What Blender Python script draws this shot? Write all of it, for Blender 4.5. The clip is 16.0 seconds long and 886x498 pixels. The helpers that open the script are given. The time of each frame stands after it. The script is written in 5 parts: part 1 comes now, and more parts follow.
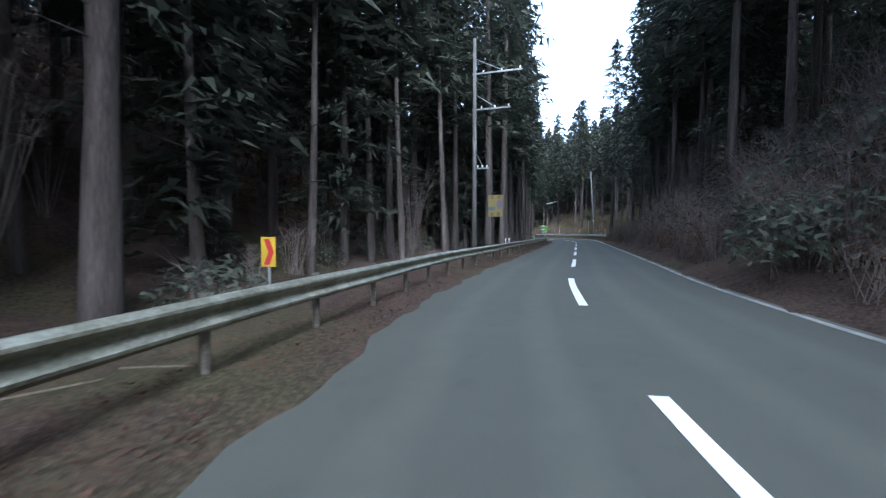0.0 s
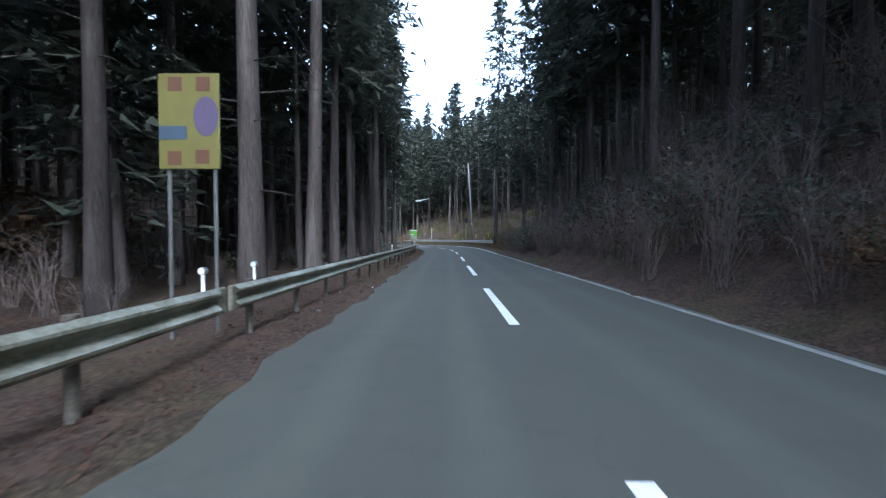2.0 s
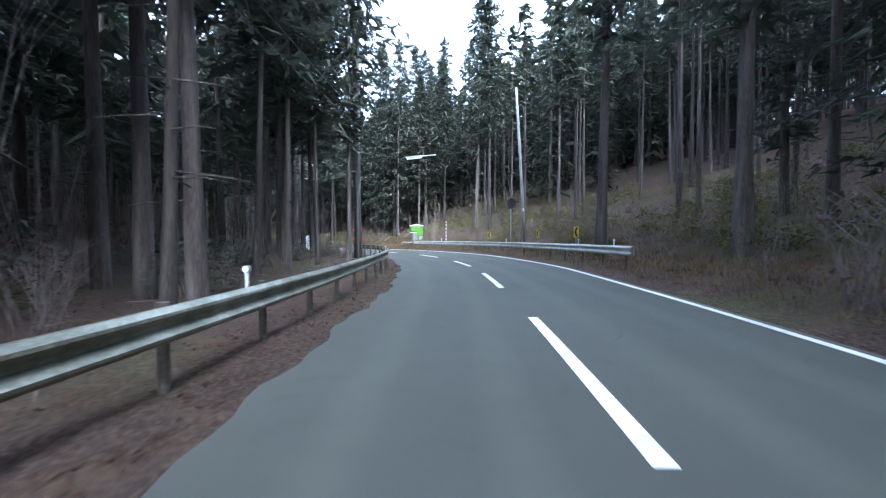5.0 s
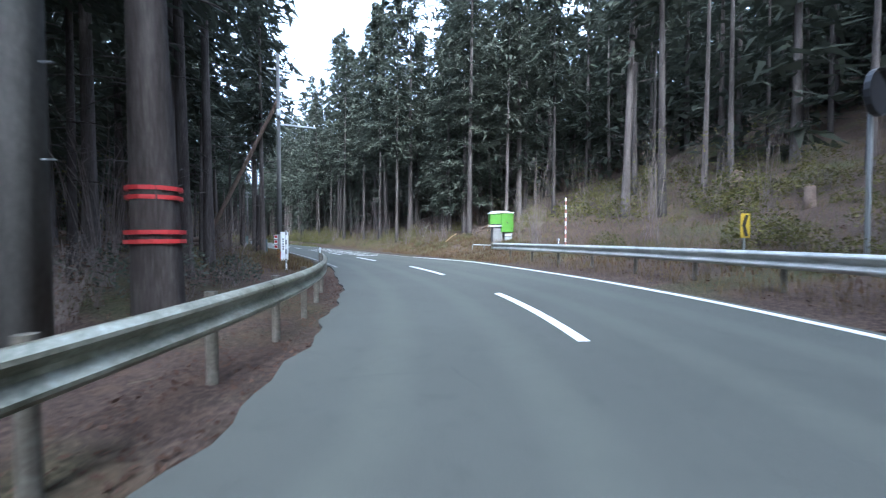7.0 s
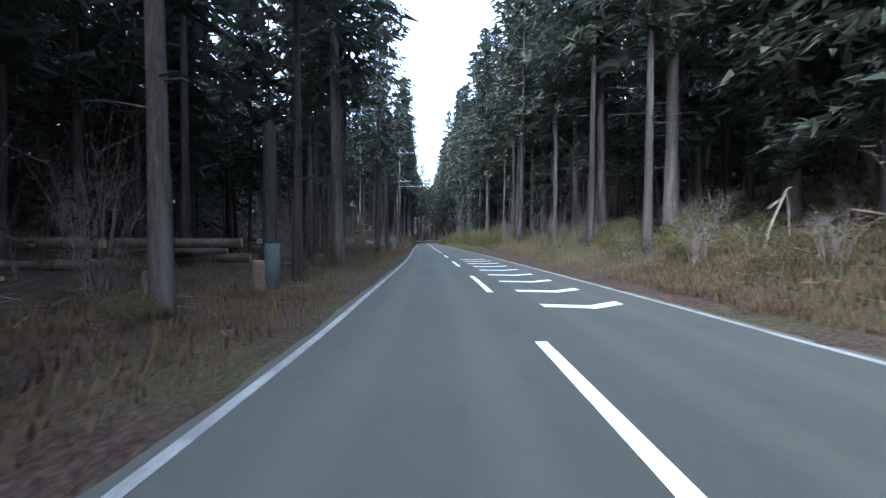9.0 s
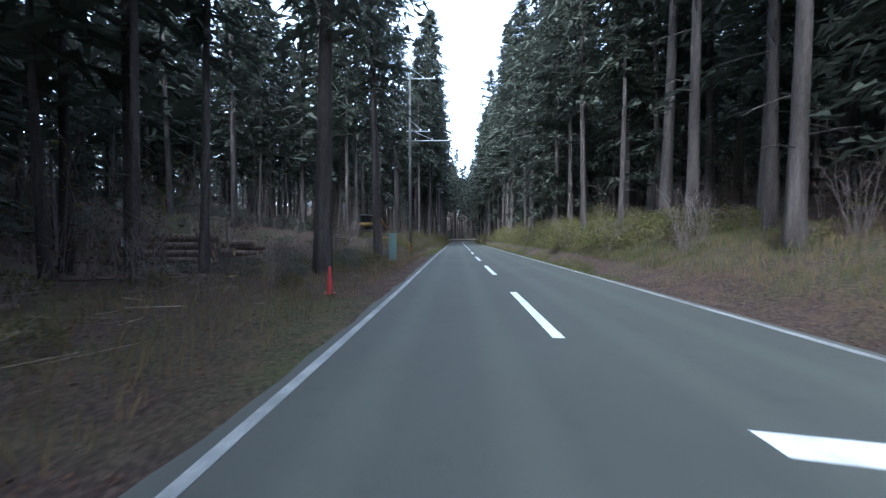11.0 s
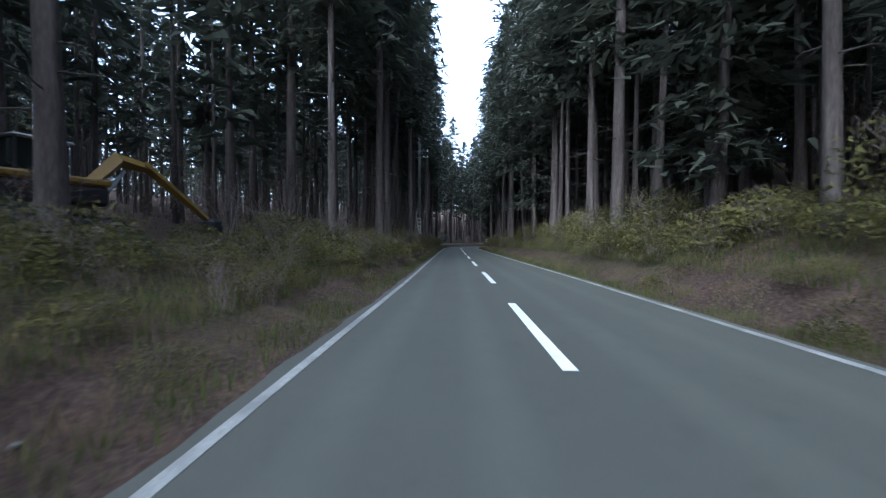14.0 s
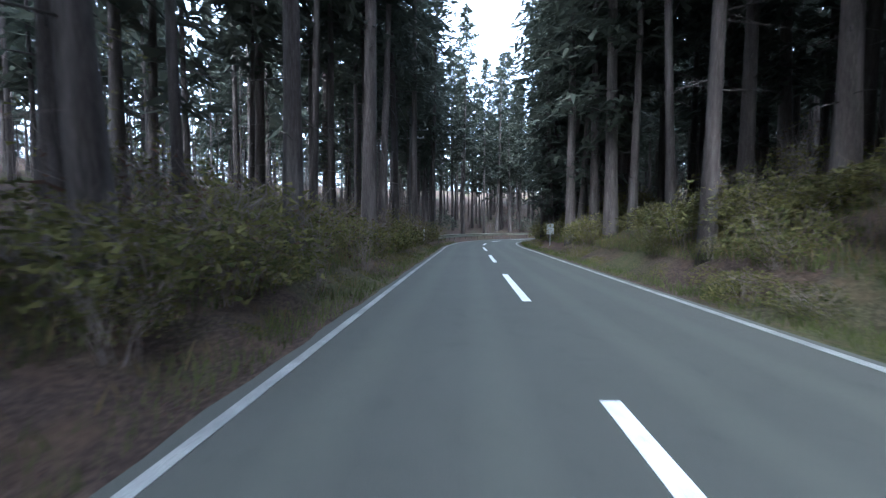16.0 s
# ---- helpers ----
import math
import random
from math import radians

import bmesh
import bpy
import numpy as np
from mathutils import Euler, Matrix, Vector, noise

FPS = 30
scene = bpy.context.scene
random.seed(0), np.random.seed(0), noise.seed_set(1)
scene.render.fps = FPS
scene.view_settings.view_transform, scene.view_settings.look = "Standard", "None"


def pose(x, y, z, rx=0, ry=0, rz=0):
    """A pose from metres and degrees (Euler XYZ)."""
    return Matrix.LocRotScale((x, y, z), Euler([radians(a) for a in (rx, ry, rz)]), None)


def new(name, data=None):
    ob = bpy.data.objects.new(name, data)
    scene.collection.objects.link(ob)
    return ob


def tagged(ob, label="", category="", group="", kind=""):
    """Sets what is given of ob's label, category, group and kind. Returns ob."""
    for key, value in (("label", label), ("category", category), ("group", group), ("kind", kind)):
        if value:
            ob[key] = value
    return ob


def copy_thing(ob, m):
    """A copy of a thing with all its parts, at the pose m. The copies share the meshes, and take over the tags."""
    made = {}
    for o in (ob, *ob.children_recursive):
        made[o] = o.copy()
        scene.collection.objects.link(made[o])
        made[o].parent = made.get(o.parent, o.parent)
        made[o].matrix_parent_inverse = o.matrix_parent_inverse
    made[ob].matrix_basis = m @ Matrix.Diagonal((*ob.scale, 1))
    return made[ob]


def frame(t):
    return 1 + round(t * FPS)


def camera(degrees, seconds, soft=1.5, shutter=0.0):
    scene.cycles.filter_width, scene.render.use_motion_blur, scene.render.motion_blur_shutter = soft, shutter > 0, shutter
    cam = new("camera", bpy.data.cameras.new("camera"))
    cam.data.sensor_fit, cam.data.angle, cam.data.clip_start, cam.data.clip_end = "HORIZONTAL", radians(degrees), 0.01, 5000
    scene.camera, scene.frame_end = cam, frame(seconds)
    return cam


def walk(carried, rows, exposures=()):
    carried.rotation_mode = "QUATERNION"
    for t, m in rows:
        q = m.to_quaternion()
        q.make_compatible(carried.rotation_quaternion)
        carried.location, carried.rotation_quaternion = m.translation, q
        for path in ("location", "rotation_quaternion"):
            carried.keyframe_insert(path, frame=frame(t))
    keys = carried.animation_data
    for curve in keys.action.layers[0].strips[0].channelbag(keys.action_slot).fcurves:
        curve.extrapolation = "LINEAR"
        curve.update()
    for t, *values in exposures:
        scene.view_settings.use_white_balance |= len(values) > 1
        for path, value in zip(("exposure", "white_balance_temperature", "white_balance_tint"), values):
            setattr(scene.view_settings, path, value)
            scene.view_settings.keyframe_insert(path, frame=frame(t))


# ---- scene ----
# camera and path
cam = camera(93.7, 16.0, soft=1.25, shutter=0.12)
walk(cam, [
    (0.0, pose(0.265, 0.047, 1.42, 87.75, 0.0, 33.76)),
    (0.5, pose(-2.092, 4.701, 1.42, 88.01, 0.0, 25.64)),
    (1.0, pose(-3.896, 9.615, 1.42, 88.37, 0.0, 19.64)),
    (1.5, pose(-5.310, 14.617, 1.42, 88.39, 0.0, 16.69)),
    (2.0, pose(-6.569, 19.538, 1.42, 88.52, 0.0, 16.23)),
    (2.5, pose(-7.846, 24.450, 1.42, 88.52, 0.0, 16.54)),
    (3.0, pose(-9.239, 29.590, 1.42, 88.58, 0.0, 17.34)),
    (3.5, pose(-10.779, 35.059, 1.42, 88.72, 0.0, 18.19)),
    (4.0, pose(-12.475, 40.806, 1.42, 89.01, 0.0, 18.77)),
    (4.5, pose(-14.252, 46.700, 1.42, 88.87, 0.0, 19.04)),
    (5.0, pose(-16.088, 52.669, 1.42, 88.55, 0.0, 19.51)),
    (5.5, pose(-18.004, 58.659, 1.42, 88.44, 0.0, 20.33)),
    (6.0, pose(-20.093, 64.605, 1.42, 88.25, 0.0, 22.90)),
    (6.5, pose(-22.548, 70.417, 1.42, 88.33, 0.0, 27.20)),
    (7.0, pose(-25.448, 75.982, 1.42, 88.45, 0.0, 32.21)),
    (7.5, pose(-28.926, 81.144, 1.42, 88.59, 0.0, 39.39)),
    (8.0, pose(-32.993, 85.851, 1.42, 88.38, 0.0, 46.45)),
    (8.5, pose(-37.651, 90.091, 1.42, 88.69, 0.0, 52.67)),
    (9.0, pose(-42.683, 93.852, 1.42, 88.65, 0.0, 57.22)),
    (9.5, pose(-48.088, 97.385, 1.42, 88.57, 0.0, 60.11)),
    (10.0, pose(-53.726, 100.793, 1.42, 88.51, 0.0, 61.51)),
    (10.5, pose(-59.457, 104.129, 1.42, 88.47, 0.0, 62.06)),
    (11.0, pose(-65.181, 107.418, 1.42, 88.38, 0.0, 62.17)),
    (11.5, pose(-70.834, 110.670, 1.42, 88.43, 0.0, 62.16)),
    (12.0, pose(-76.501, 113.912, 1.42, 88.57, 0.0, 62.20)),
    (12.5, pose(-82.238, 117.197, 1.42, 88.68, 0.0, 62.11)),
    (13.0, pose(-88.079, 120.551, 1.42, 88.66, 0.0, 62.01)),
    (13.5, pose(-94.007, 123.983, 1.42, 88.64, 0.0, 61.93)),
    (14.0, pose(-100.038, 127.481, 1.42, 88.88, 0.0, 61.72)),
    (14.5, pose(-106.091, 131.031, 1.42, 88.47, 0.0, 61.57)),
    (14.7, pose(-108.697, 132.592, 1.42, 88.33, 0.0, 61.59)),
    (14.8, pose(-110.079, 133.395, 1.42, 88.28, 0.0, 61.60)),
    (14.9, pose(-111.25, 134.07, 1.42, 88.33, 0.0, 61.62)),
    (15.0, pose(-113.02, 135.09, 1.42, 88.41, 0.0, 61.59)),
    (15.1, pose(-116.25, 136.93, 1.42, 88.52, 0.0, 61.52)),
    (15.2, pose(-119.62, 138.83, 1.42, 88.61, 0.0, 61.48)),
    (15.3, pose(-123.03, 140.76, 1.42, 88.62, 0.0, 61.55)),
    (15.4, pose(-126.45, 142.70, 1.42, 88.45, 0.0, 61.78)),
    (15.5, pose(-129.84, 144.64, 1.42, 88.22, 0.0, 62.24)),
    (15.6, pose(-132.147, 145.954, 1.42, 88.24, 0.0, 62.25)),
    (15.7, pose(-134.058, 147.044, 1.42, 88.16, 0.0, 62.47)),
    (15.8, pose(-135.708, 147.986, 1.42, 87.71, 0.0, 63.09)),
    (15.9, pose(-137.185, 148.828, 1.42, 87.31, 0.0, 63.56)),
    (16.0, pose(-138.575, 149.621, 1.42, 87.28, 0.0, 63.66)),
], exposures=[(0.0, 2.45, 4920, 7), (2.0, 2.72, 4920, 7), (3.0, 2.88, 4920, 7), (4.0, 3.5, 4920, 7), (6.5, 3.45, 4920, 7), (8.0, 3.0, 4920, 7), (9.0, 2.98, 4920, 7), (12.0, 2.88, 4920, 7), (13.5, 2.4, 4920, 7), (14.6, 2.4, 4920, 7), (15.0, 2.75, 4920, 7), (15.5, 3.35, 4920, 7), (16.0, 3.65, 4920, 7)])

# overcast winter sky with a weak, very soft sun
world = bpy.data.worlds.new("overcast_sky")
scene.world = world
world.use_nodes = True
wn = world.node_tree
wn.nodes.clear()
sky = wn.nodes.new("ShaderNodeTexSky")
sky.sky_type = 'NISHITA'
sky.sun_disc = False
sky.sun_elevation = radians(36)
sky.sun_rotation = radians(140)
sky.dust_density = 4.0
hsv = wn.nodes.new("ShaderNodeHueSaturation")
hsv.inputs["Saturation"].default_value = 0.45
bg = wn.nodes.new("ShaderNodeBackground")
bg.inputs["Strength"].default_value = 0.15
wout = wn.nodes.new("ShaderNodeOutputWorld")
wn.links.new(sky.outputs[0], hsv.inputs["Color"])
wn.links.new(hsv.outputs[0], bg.inputs["Color"])
wn.links.new(bg.outputs[0], wout.inputs["Surface"])
sun = new("sun", bpy.data.lights.new("sun", 'SUN'))
sun.data.energy, sun.data.angle, sun.data.color = 0.5, radians(40), (1.0, 0.97, 0.93)
sun.matrix_world = pose(0, 0, 60, 54, 0, 40)


# ---- materials ----
def material(name, rough=0.9, metal=0.0, spec=0.3):
    m = bpy.data.materials.new(name)
    m.use_nodes = True
    b = m.node_tree.nodes["Principled BSDF"]
    b.inputs["Roughness"].default_value, b.inputs["Metallic"].default_value = rough, metal
    b.inputs["Specular IOR Level"].default_value = spec
    return m, m.node_tree, b


def node(nt, kind, **values):
    n = nt.nodes.new("ShaderNode" + kind)
    for k, v in values.items():
        n.inputs[k.replace("_", " ")].default_value = v
    return n


def mapped(nt, scale=(1, 1, 1), space="Object"):
    tc = nt.nodes.new("ShaderNodeTexCoord")
    mp = nt.nodes.new("ShaderNodeMapping")
    mp.inputs["Scale"].default_value = scale
    nt.links.new(tc.outputs[space], mp.inputs["Vector"])
    return mp.outputs[0]


def noise_of(nt, vec, scale, detail=4.0, rough=0.6):
    n = node(nt, "TexNoise", Scale=scale, Detail=detail, Roughness=rough)
    nt.links.new(vec, n.inputs["Vector"])
    return n.outputs["Fac"]


def ramp(nt, fac, stops):
    r = nt.nodes.new("ShaderNodeValToRGB")
    while len(r.color_ramp.elements) < len(stops):
        r.color_ramp.elements.new(0.5)
    for e, (p, c) in zip(r.color_ramp.elements, stops):
        e.position, e.color = p, (*c, 1)
    nt.links.new(fac, r.inputs[0])
    return r.outputs[0]


def blend(nt, fac, a, b, mode='MIX'):
    m = nt.nodes.new("ShaderNodeMix")
    m.data_type, m.blend_type = 'RGBA', mode
    for key, v in ((0, fac), (6, a), (7, b)):
        if isinstance(v, (int, float)):
            m.inputs[key].default_value = v
        elif isinstance(v, tuple):
            m.inputs[key].default_value = (*v, 1)
        else:
            nt.links.new(v, m.inputs[key])
    return m.outputs[2]


def bump(nt, b, height, strength=0.4, distance=0.02):
    n = node(nt, "Bump", Strength=strength, Distance=distance)
    nt.links.new(height, n.inputs["Height"])
    nt.links.new(n.outputs[0], b.inputs["Normal"])


def two_scale(name, dark, mid, light, coarse, fine, rough=0.9, metal=0.0, spec=0.3, relief=0.4, depth=0.01, stretch=(1, 1, 1), vary=0.0):
    """A surface whose colour varies at two scales, with fine relief."""
    m, nt, b = material(name, rough, metal, spec)
    v = mapped(nt, stretch)
    big, small = noise_of(nt, v, coarse), noise_of(nt, v, fine, 6.0, 0.7)
    c = blend(nt, 0.5, ramp(nt, big, [(0.3, dark), (0.5, mid), (0.7, light)]), ramp(nt, small, [(0.3, dark), (0.5, mid), (0.72, light)]))
    if vary:
        oi = nt.nodes.new("ShaderNodeObjectInfo")
        geo = nt.nodes.new("ShaderNodeNewGeometry")
        add = nt.nodes.new("ShaderNodeMath")
        add.operation = 'ADD'
        nt.links.new(oi.outputs["Random"], add.inputs[0])
        nt.links.new(geo.outputs["Random Per Island"], add.inputs[1])
        fr = nt.nodes.new("ShaderNodeMath")
        fr.operation = 'FRACT'
        nt.links.new(add.outputs[0], fr.inputs[0])
        k = ramp(nt, fr.outputs[0], [(0.0, (1 - vary,) * 3), (1.0, (1 + vary,) * 3)])
        c = blend(nt, 1.0, c, k, 'MULTIPLY')
    nt.links.new(c, b.inputs["Base Color"])
    bump(nt, b, small, relief, depth)
    return m


def plain(name, colour, rough=0.6, metal=0.0, wear=0.15, spec=0.4):
    d = tuple(c * (1 - wear) for c in colour)
    l = tuple(min(1, c * (1 + wear)) for c in colour)
    return two_scale(name, d, colour, l, 3.0, 60.0, rough, metal, spec, 0.15, 0.003)


def leafy(name, dark, mid, light, rough=0.65):
    """Leaves: each island has its own shade, with a little light let through."""
    m, nt, b = material(name, rough, 0, 0.06)
    geo = nt.nodes.new("ShaderNodeNewGeometry")
    c = ramp(nt, geo.outputs["Random Per Island"], [(0.0, dark), (0.5, mid), (1.0, light)])
    big = noise_of(nt, mapped(nt), 0.6, 3.0)
    c = blend(nt, 0.5, c, ramp(nt, big, [(0.35, dark), (0.65, light)]))
    nt.links.new(c, b.inputs["Base Color"])
    tr = nt.nodes.new("ShaderNodeBsdfTranslucent")
    nt.links.new(c, tr.inputs["Color"])
    mix = nt.nodes.new("ShaderNodeMixShader")
    mix.inputs[0].default_value = 0.35
    nt.links.new(b.outputs[0], mix.inputs[1])
    nt.links.new(tr.outputs[0], mix.inputs[2])
    nt.links.new(mix.outputs[0], nt.nodes["Material Output"].inputs["Surface"])
    return m


M_BARK = two_scale("cedar_bark", (0.022, 0.018, 0.016), (0.064, 0.053, 0.047), (0.16, 0.143, 0.128), 1.0, 11.0, 0.95, 0, 0.15, 0.7, 0.03, (4, 4, 0.35), 0.35)
M_CEDAR = leafy("cedar_foliage", (0.034, 0.039, 0.03), (0.06, 0.066, 0.049), (0.086, 0.092, 0.066))
M_EVERGREEN = leafy("evergreen_shrub_leaves", (0.034, 0.042, 0.031), (0.09, 0.1, 0.075), (0.165, 0.175, 0.132))
M_RUST = leafy("rust_brown_leaves", (0.05, 0.03, 0.018), (0.115, 0.07, 0.04), (0.18, 0.12, 0.07), 0.8)
M_BUSH = leafy("bush_leaves", (0.036, 0.041, 0.014), (0.1, 0.096, 0.032), (0.185, 0.165, 0.06))
M_DRY = leafy("dry_grass", (0.07, 0.05, 0.024), (0.14, 0.105, 0.048), (0.21, 0.168, 0.08))
M_GRASS = leafy("green_grass", (0.042, 0.052, 0.016), (0.085, 0.1, 0.03), (0.14, 0.15, 0.055))
M_TWIG = two_scale("bare_twigs", (0.06, 0.048, 0.042), (0.14, 0.113, 0.098), (0.25, 0.213, 0.19), 3.0, 20.0, 0.95)
M_LITTER = leafy("fallen_leaves", (0.037, 0.021, 0.015), (0.078, 0.046, 0.031), (0.14, 0.088, 0.06), 0.85)


def ground_material():
    m, nt, b = material("forest_floor", 0.97, 0, 0.1)
    v = mapped(nt)
    big, mid, fine = noise_of(nt, v, 0.18, 4.0), noise_of(nt, v, 1.6, 5.0), noise_of(nt, v, 14.0, 6.0, 0.75)
    soil = ramp(nt, fine, [(0.3, (0.025, 0.018, 0.014)), (0.5, (0.068, 0.048, 0.038)), (0.7, (0.138, 0.098, 0.076))])
    moss = ramp(nt, fine, [(0.3, (0.03, 0.035, 0.014)), (0.5, (0.07, 0.075, 0.03)), (0.72, (0.13, 0.125, 0.06))])
    k = ramp(nt, big, [(0.5, (0, 0, 0)), (0.7, (0.85, 0.85, 0.85))])
    c = blend(nt, k, soil, moss)
    c = blend(nt, ramp(nt, mid, [(0.5, (0, 0, 0)), (0.75, (0.6, 0.6, 0.6))]), c, (0.13, 0.085, 0.055))
    nt.links.new(c, b.inputs["Base Color"])
    bump(nt, b, fine, 0.9, 0.06)
    return m


def asphalt_material():
    m, nt, b = material("worn_asphalt", 0.8, 0, 0.25)
    v = mapped(nt)
    patch, mid, grit = noise_of(nt, v, 0.22, 3.0), noise_of(nt, v, 2.5, 5.0), noise_of(nt, v, 130.0, 4.0, 0.8)
    base = ramp(nt, patch, [(0.3, (0.058, 0.061, 0.048)), (0.7, (0.089, 0.092, 0.074))])
    c = blend(nt, 0.55, base, ramp(nt, grit, [(0.3, (0.024, 0.024, 0.021)), (0.55, (0.083, 0.084, 0.073)), (0.75, (0.179, 0.177, 0.155))]))
    c = blend(nt, ramp(nt, mid, [(0.55, (0, 0, 0)), (0.8, (0.35, 0.35, 0.35))]), c, (0.037, 0.039, 0.033))
    # wheel tracks, polished a little paler
    at = nt.nodes.new("ShaderNodeAttribute")
    at.attribute_name = "across"
    ab = nt.nodes.new("ShaderNodeMath")
    ab.operation = 'ABSOLUTE'
    nt.links.new(at.outputs["Fac"], ab.inputs[0])
    mu = nt.nodes.new("ShaderNodeMath")
    mu.operation = 'MULTIPLY_ADD'
    mu.inputs[1].default_value, mu.inputs[2].default_value = 4.49, -4.27
    nt.links.new(ab.outputs[0], mu.inputs[0])
    co = nt.nodes.new("ShaderNodeMath")
    co.operation = 'COSINE'
    nt.links.new(mu.outputs[0], co.inputs[0])
    track = ramp(nt, co.outputs[0], [(0.0, (0, 0, 0)), (1.0, (0.55, 0.55, 0.55))])
    track = blend(nt, 1.0, track, ramp(nt, mid, [(0.3, (0.4, 0.4, 0.4)), (0.7, (1, 1, 1))]), 'MULTIPLY')
    c = blend(nt, track, c, (0.102, 0.105, 0.084))
    # fine cracks
    vo = node(nt, "TexVoronoi", Scale=0.55)
    vo.feature = 'DISTANCE_TO_EDGE'
    wob = node(nt, "TexNoise", Scale=1.5, Detail=4.0)
    nt.links.new(v, wob.inputs["Vector"])
    mx = blend(nt, 0.12, v, wob.outputs["Color"])
    nt.links.new(mx, vo.inputs["Vector"])
    crack = ramp(nt, vo.outputs["Distance"], [(0.0, (1, 1, 1)), (0.004, (0, 0, 0))])
    gate = ramp(nt, noise_of(nt, v, 0.3), [(0.56, (0, 0, 0)), (0.66, (0.8, 0.8, 0.8))])
    c = blend(nt, blend(nt, 1.0, crack, gate, 'MULTIPLY'), c, (0.048, 0.049, 0.046))
    nt.links.new(c, b.inputs["Base Color"])
    bump(nt, b, grit, 0.35, 0.004)
    return m


def paint_material():
    m, nt, b = material("road_paint", 0.6, 0, 0.4)
    v = mapped(nt)
    wear, fine = noise_of(nt, v, 3.0, 5.0), noise_of(nt, v, 60.0, 5.0, 0.8)
    c = ramp(nt, fine, [(0.3, (0.55, 0.55, 0.53)), (0.55, (0.8, 0.8, 0.78))])
    worn = blend(nt, 1.0, ramp(nt, wear, [(0.5, (0, 0, 0)), (0.75, (1, 1, 1))]), ramp(nt, fine, [(0.45, (0, 0, 0)), (0.6, (1, 1, 1))]), 'MULTIPLY')
    c = blend(nt, worn, c, (0.16, 0.16, 0.155))
    nt.links.new(c, b.inputs["Base Color"])
    bump(nt, b, fine, 0.2, 0.003)
    return m


def old_paint_material():
    """Edge line, thinned and greyed by dirt."""
    m, nt, b = material("faded_road_paint", 0.75, 0, 0.3)
    v = mapped(nt)
    wear, fine = noise_of(nt, v, 1.2, 5.0), noise_of(nt, v, 45.0, 5.0, 0.8)
    c = ramp(nt, fine, [(0.3, (0.15, 0.15, 0.14)), (0.6, (0.38, 0.38, 0.355))])
    c = blend(nt, ramp(nt, wear, [(0.42, (0, 0, 0)), (0.62, (0.85, 0.85, 0.85))]), c, (0.17, 0.17, 0.165))
    nt.links.new(c, b.inputs["Base Color"])
    bump(nt, b, fine, 0.2, 0.003)
    return m


M_GROUND, M_ASPHALT, M_PAINT, M_EDGE = ground_material(), asphalt_material(), paint_material(), old_paint_material()
M_RAIL = two_scale("weathered_galvanised_steel", (0.06, 0.058, 0.036), (0.23, 0.222, 0.16), (0.5, 0.49, 0.4), 2.2, 26.0, 0.42, 0.5, 0.4, 0.2, 0.004)
M_PALE_RAIL = two_scale("pale_galvanised_steel", (0.25, 0.25, 0.22), (0.46, 0.46, 0.42), (0.66, 0.66, 0.62), 2.2, 26.0, 0.45, 0.4, 0.4, 0.2, 0.004)
# darker, browner steel for the rail posts than for the beams
M_RAILPOST = two_scale("dark_post_steel", (0.04, 0.034, 0.026), (0.11, 0.098, 0.076), (0.24, 0.225, 0.19), 2.2, 26.0, 0.6, 0.3, 0.4, 0.2, 0.004)
M_WHITE = plain("white_paint", (0.78, 0.79, 0.8), 0.5)
M_YELLOW = plain("yellow_sign_face", (0.44, 0.31, 0.022), 0.45)
# yellow with the unlit look of the notice board put into its colour
M_DULL_YELLOW = plain("dull_yellow_panel", (0.13, 0.115, 0.028), 0.6)
M_RED = plain("red_paint", (0.36, 0.03, 0.03), 0.5)
M_BLACK = plain("black_paint", (0.02, 0.02, 0.022), 0.5)
M_BLUE = plain("blue_print", (0.05, 0.07, 0.105), 0.5)
M_GREEN = plain("bright_green_panel", (0.07, 0.185, 0.014), 0.45)
M_CONCRETE = two_scale("old_concrete", (0.1, 0.097, 0.09), (0.17, 0.165, 0.155), (0.24, 0.235, 0.22), 2.0, 40.0, 0.92)
M_STEEL = plain("grey_steel", (0.3, 0.31, 0.31), 0.45, 0.7)
M_CABINET = plain("green_grey_cabinet", (0.1, 0.155, 0.14), 0.55)
M_LOG = two_scale("cut_log_bark", (0.06, 0.041, 0.032), (0.13, 0.094, 0.073), (0.22, 0.17, 0.135), 2.0, 14.0, 0.95, 0, 0.15, 0.6, 0.02)
M_WOOD = two_scale("fresh_cut_wood", (0.2, 0.125, 0.06), (0.34, 0.225, 0.12), (0.45, 0.32, 0.19), 5.0, 40.0, 0.85)
M_CONE = plain("orange_red_plastic", (0.34, 0.03, 0.028), 0.5)
M_WIRE = plain("black_cable", (0.03, 0.03, 0.03), 0.6)
M_RUBBER = plain("black_rubber", (0.025, 0.025, 0.025), 0.85)
M_MACHINE = plain("machine_yellow_paint", (0.23, 0.14, 0.024), 0.45)
M_STUB = two_scale("mossy_concrete", (0.03, 0.038, 0.036), (0.06, 0.075, 0.072), (0.11, 0.125, 0.12), 3.0, 30.0, 0.9)
M_STRIPE = plain("dull_orange_sleeve", (0.27, 0.14, 0.022), 0.6)
M_POLE = two_scale("concrete_pole", (0.06, 0.058, 0.054), (0.105, 0.102, 0.095), (0.17, 0.165, 0.155), 1.2, 30.0, 0.85, 0, 0.3, 0.2, 0.003, (1, 1, 0.3))


def glass_material():
    m, nt, b = material("cab_glass", 0.05, 0, 0.5)
    b.inputs["Base Color"].default_value = (0.02, 0.025, 0.025, 1)
    return m


M_GLASS = glass_material()


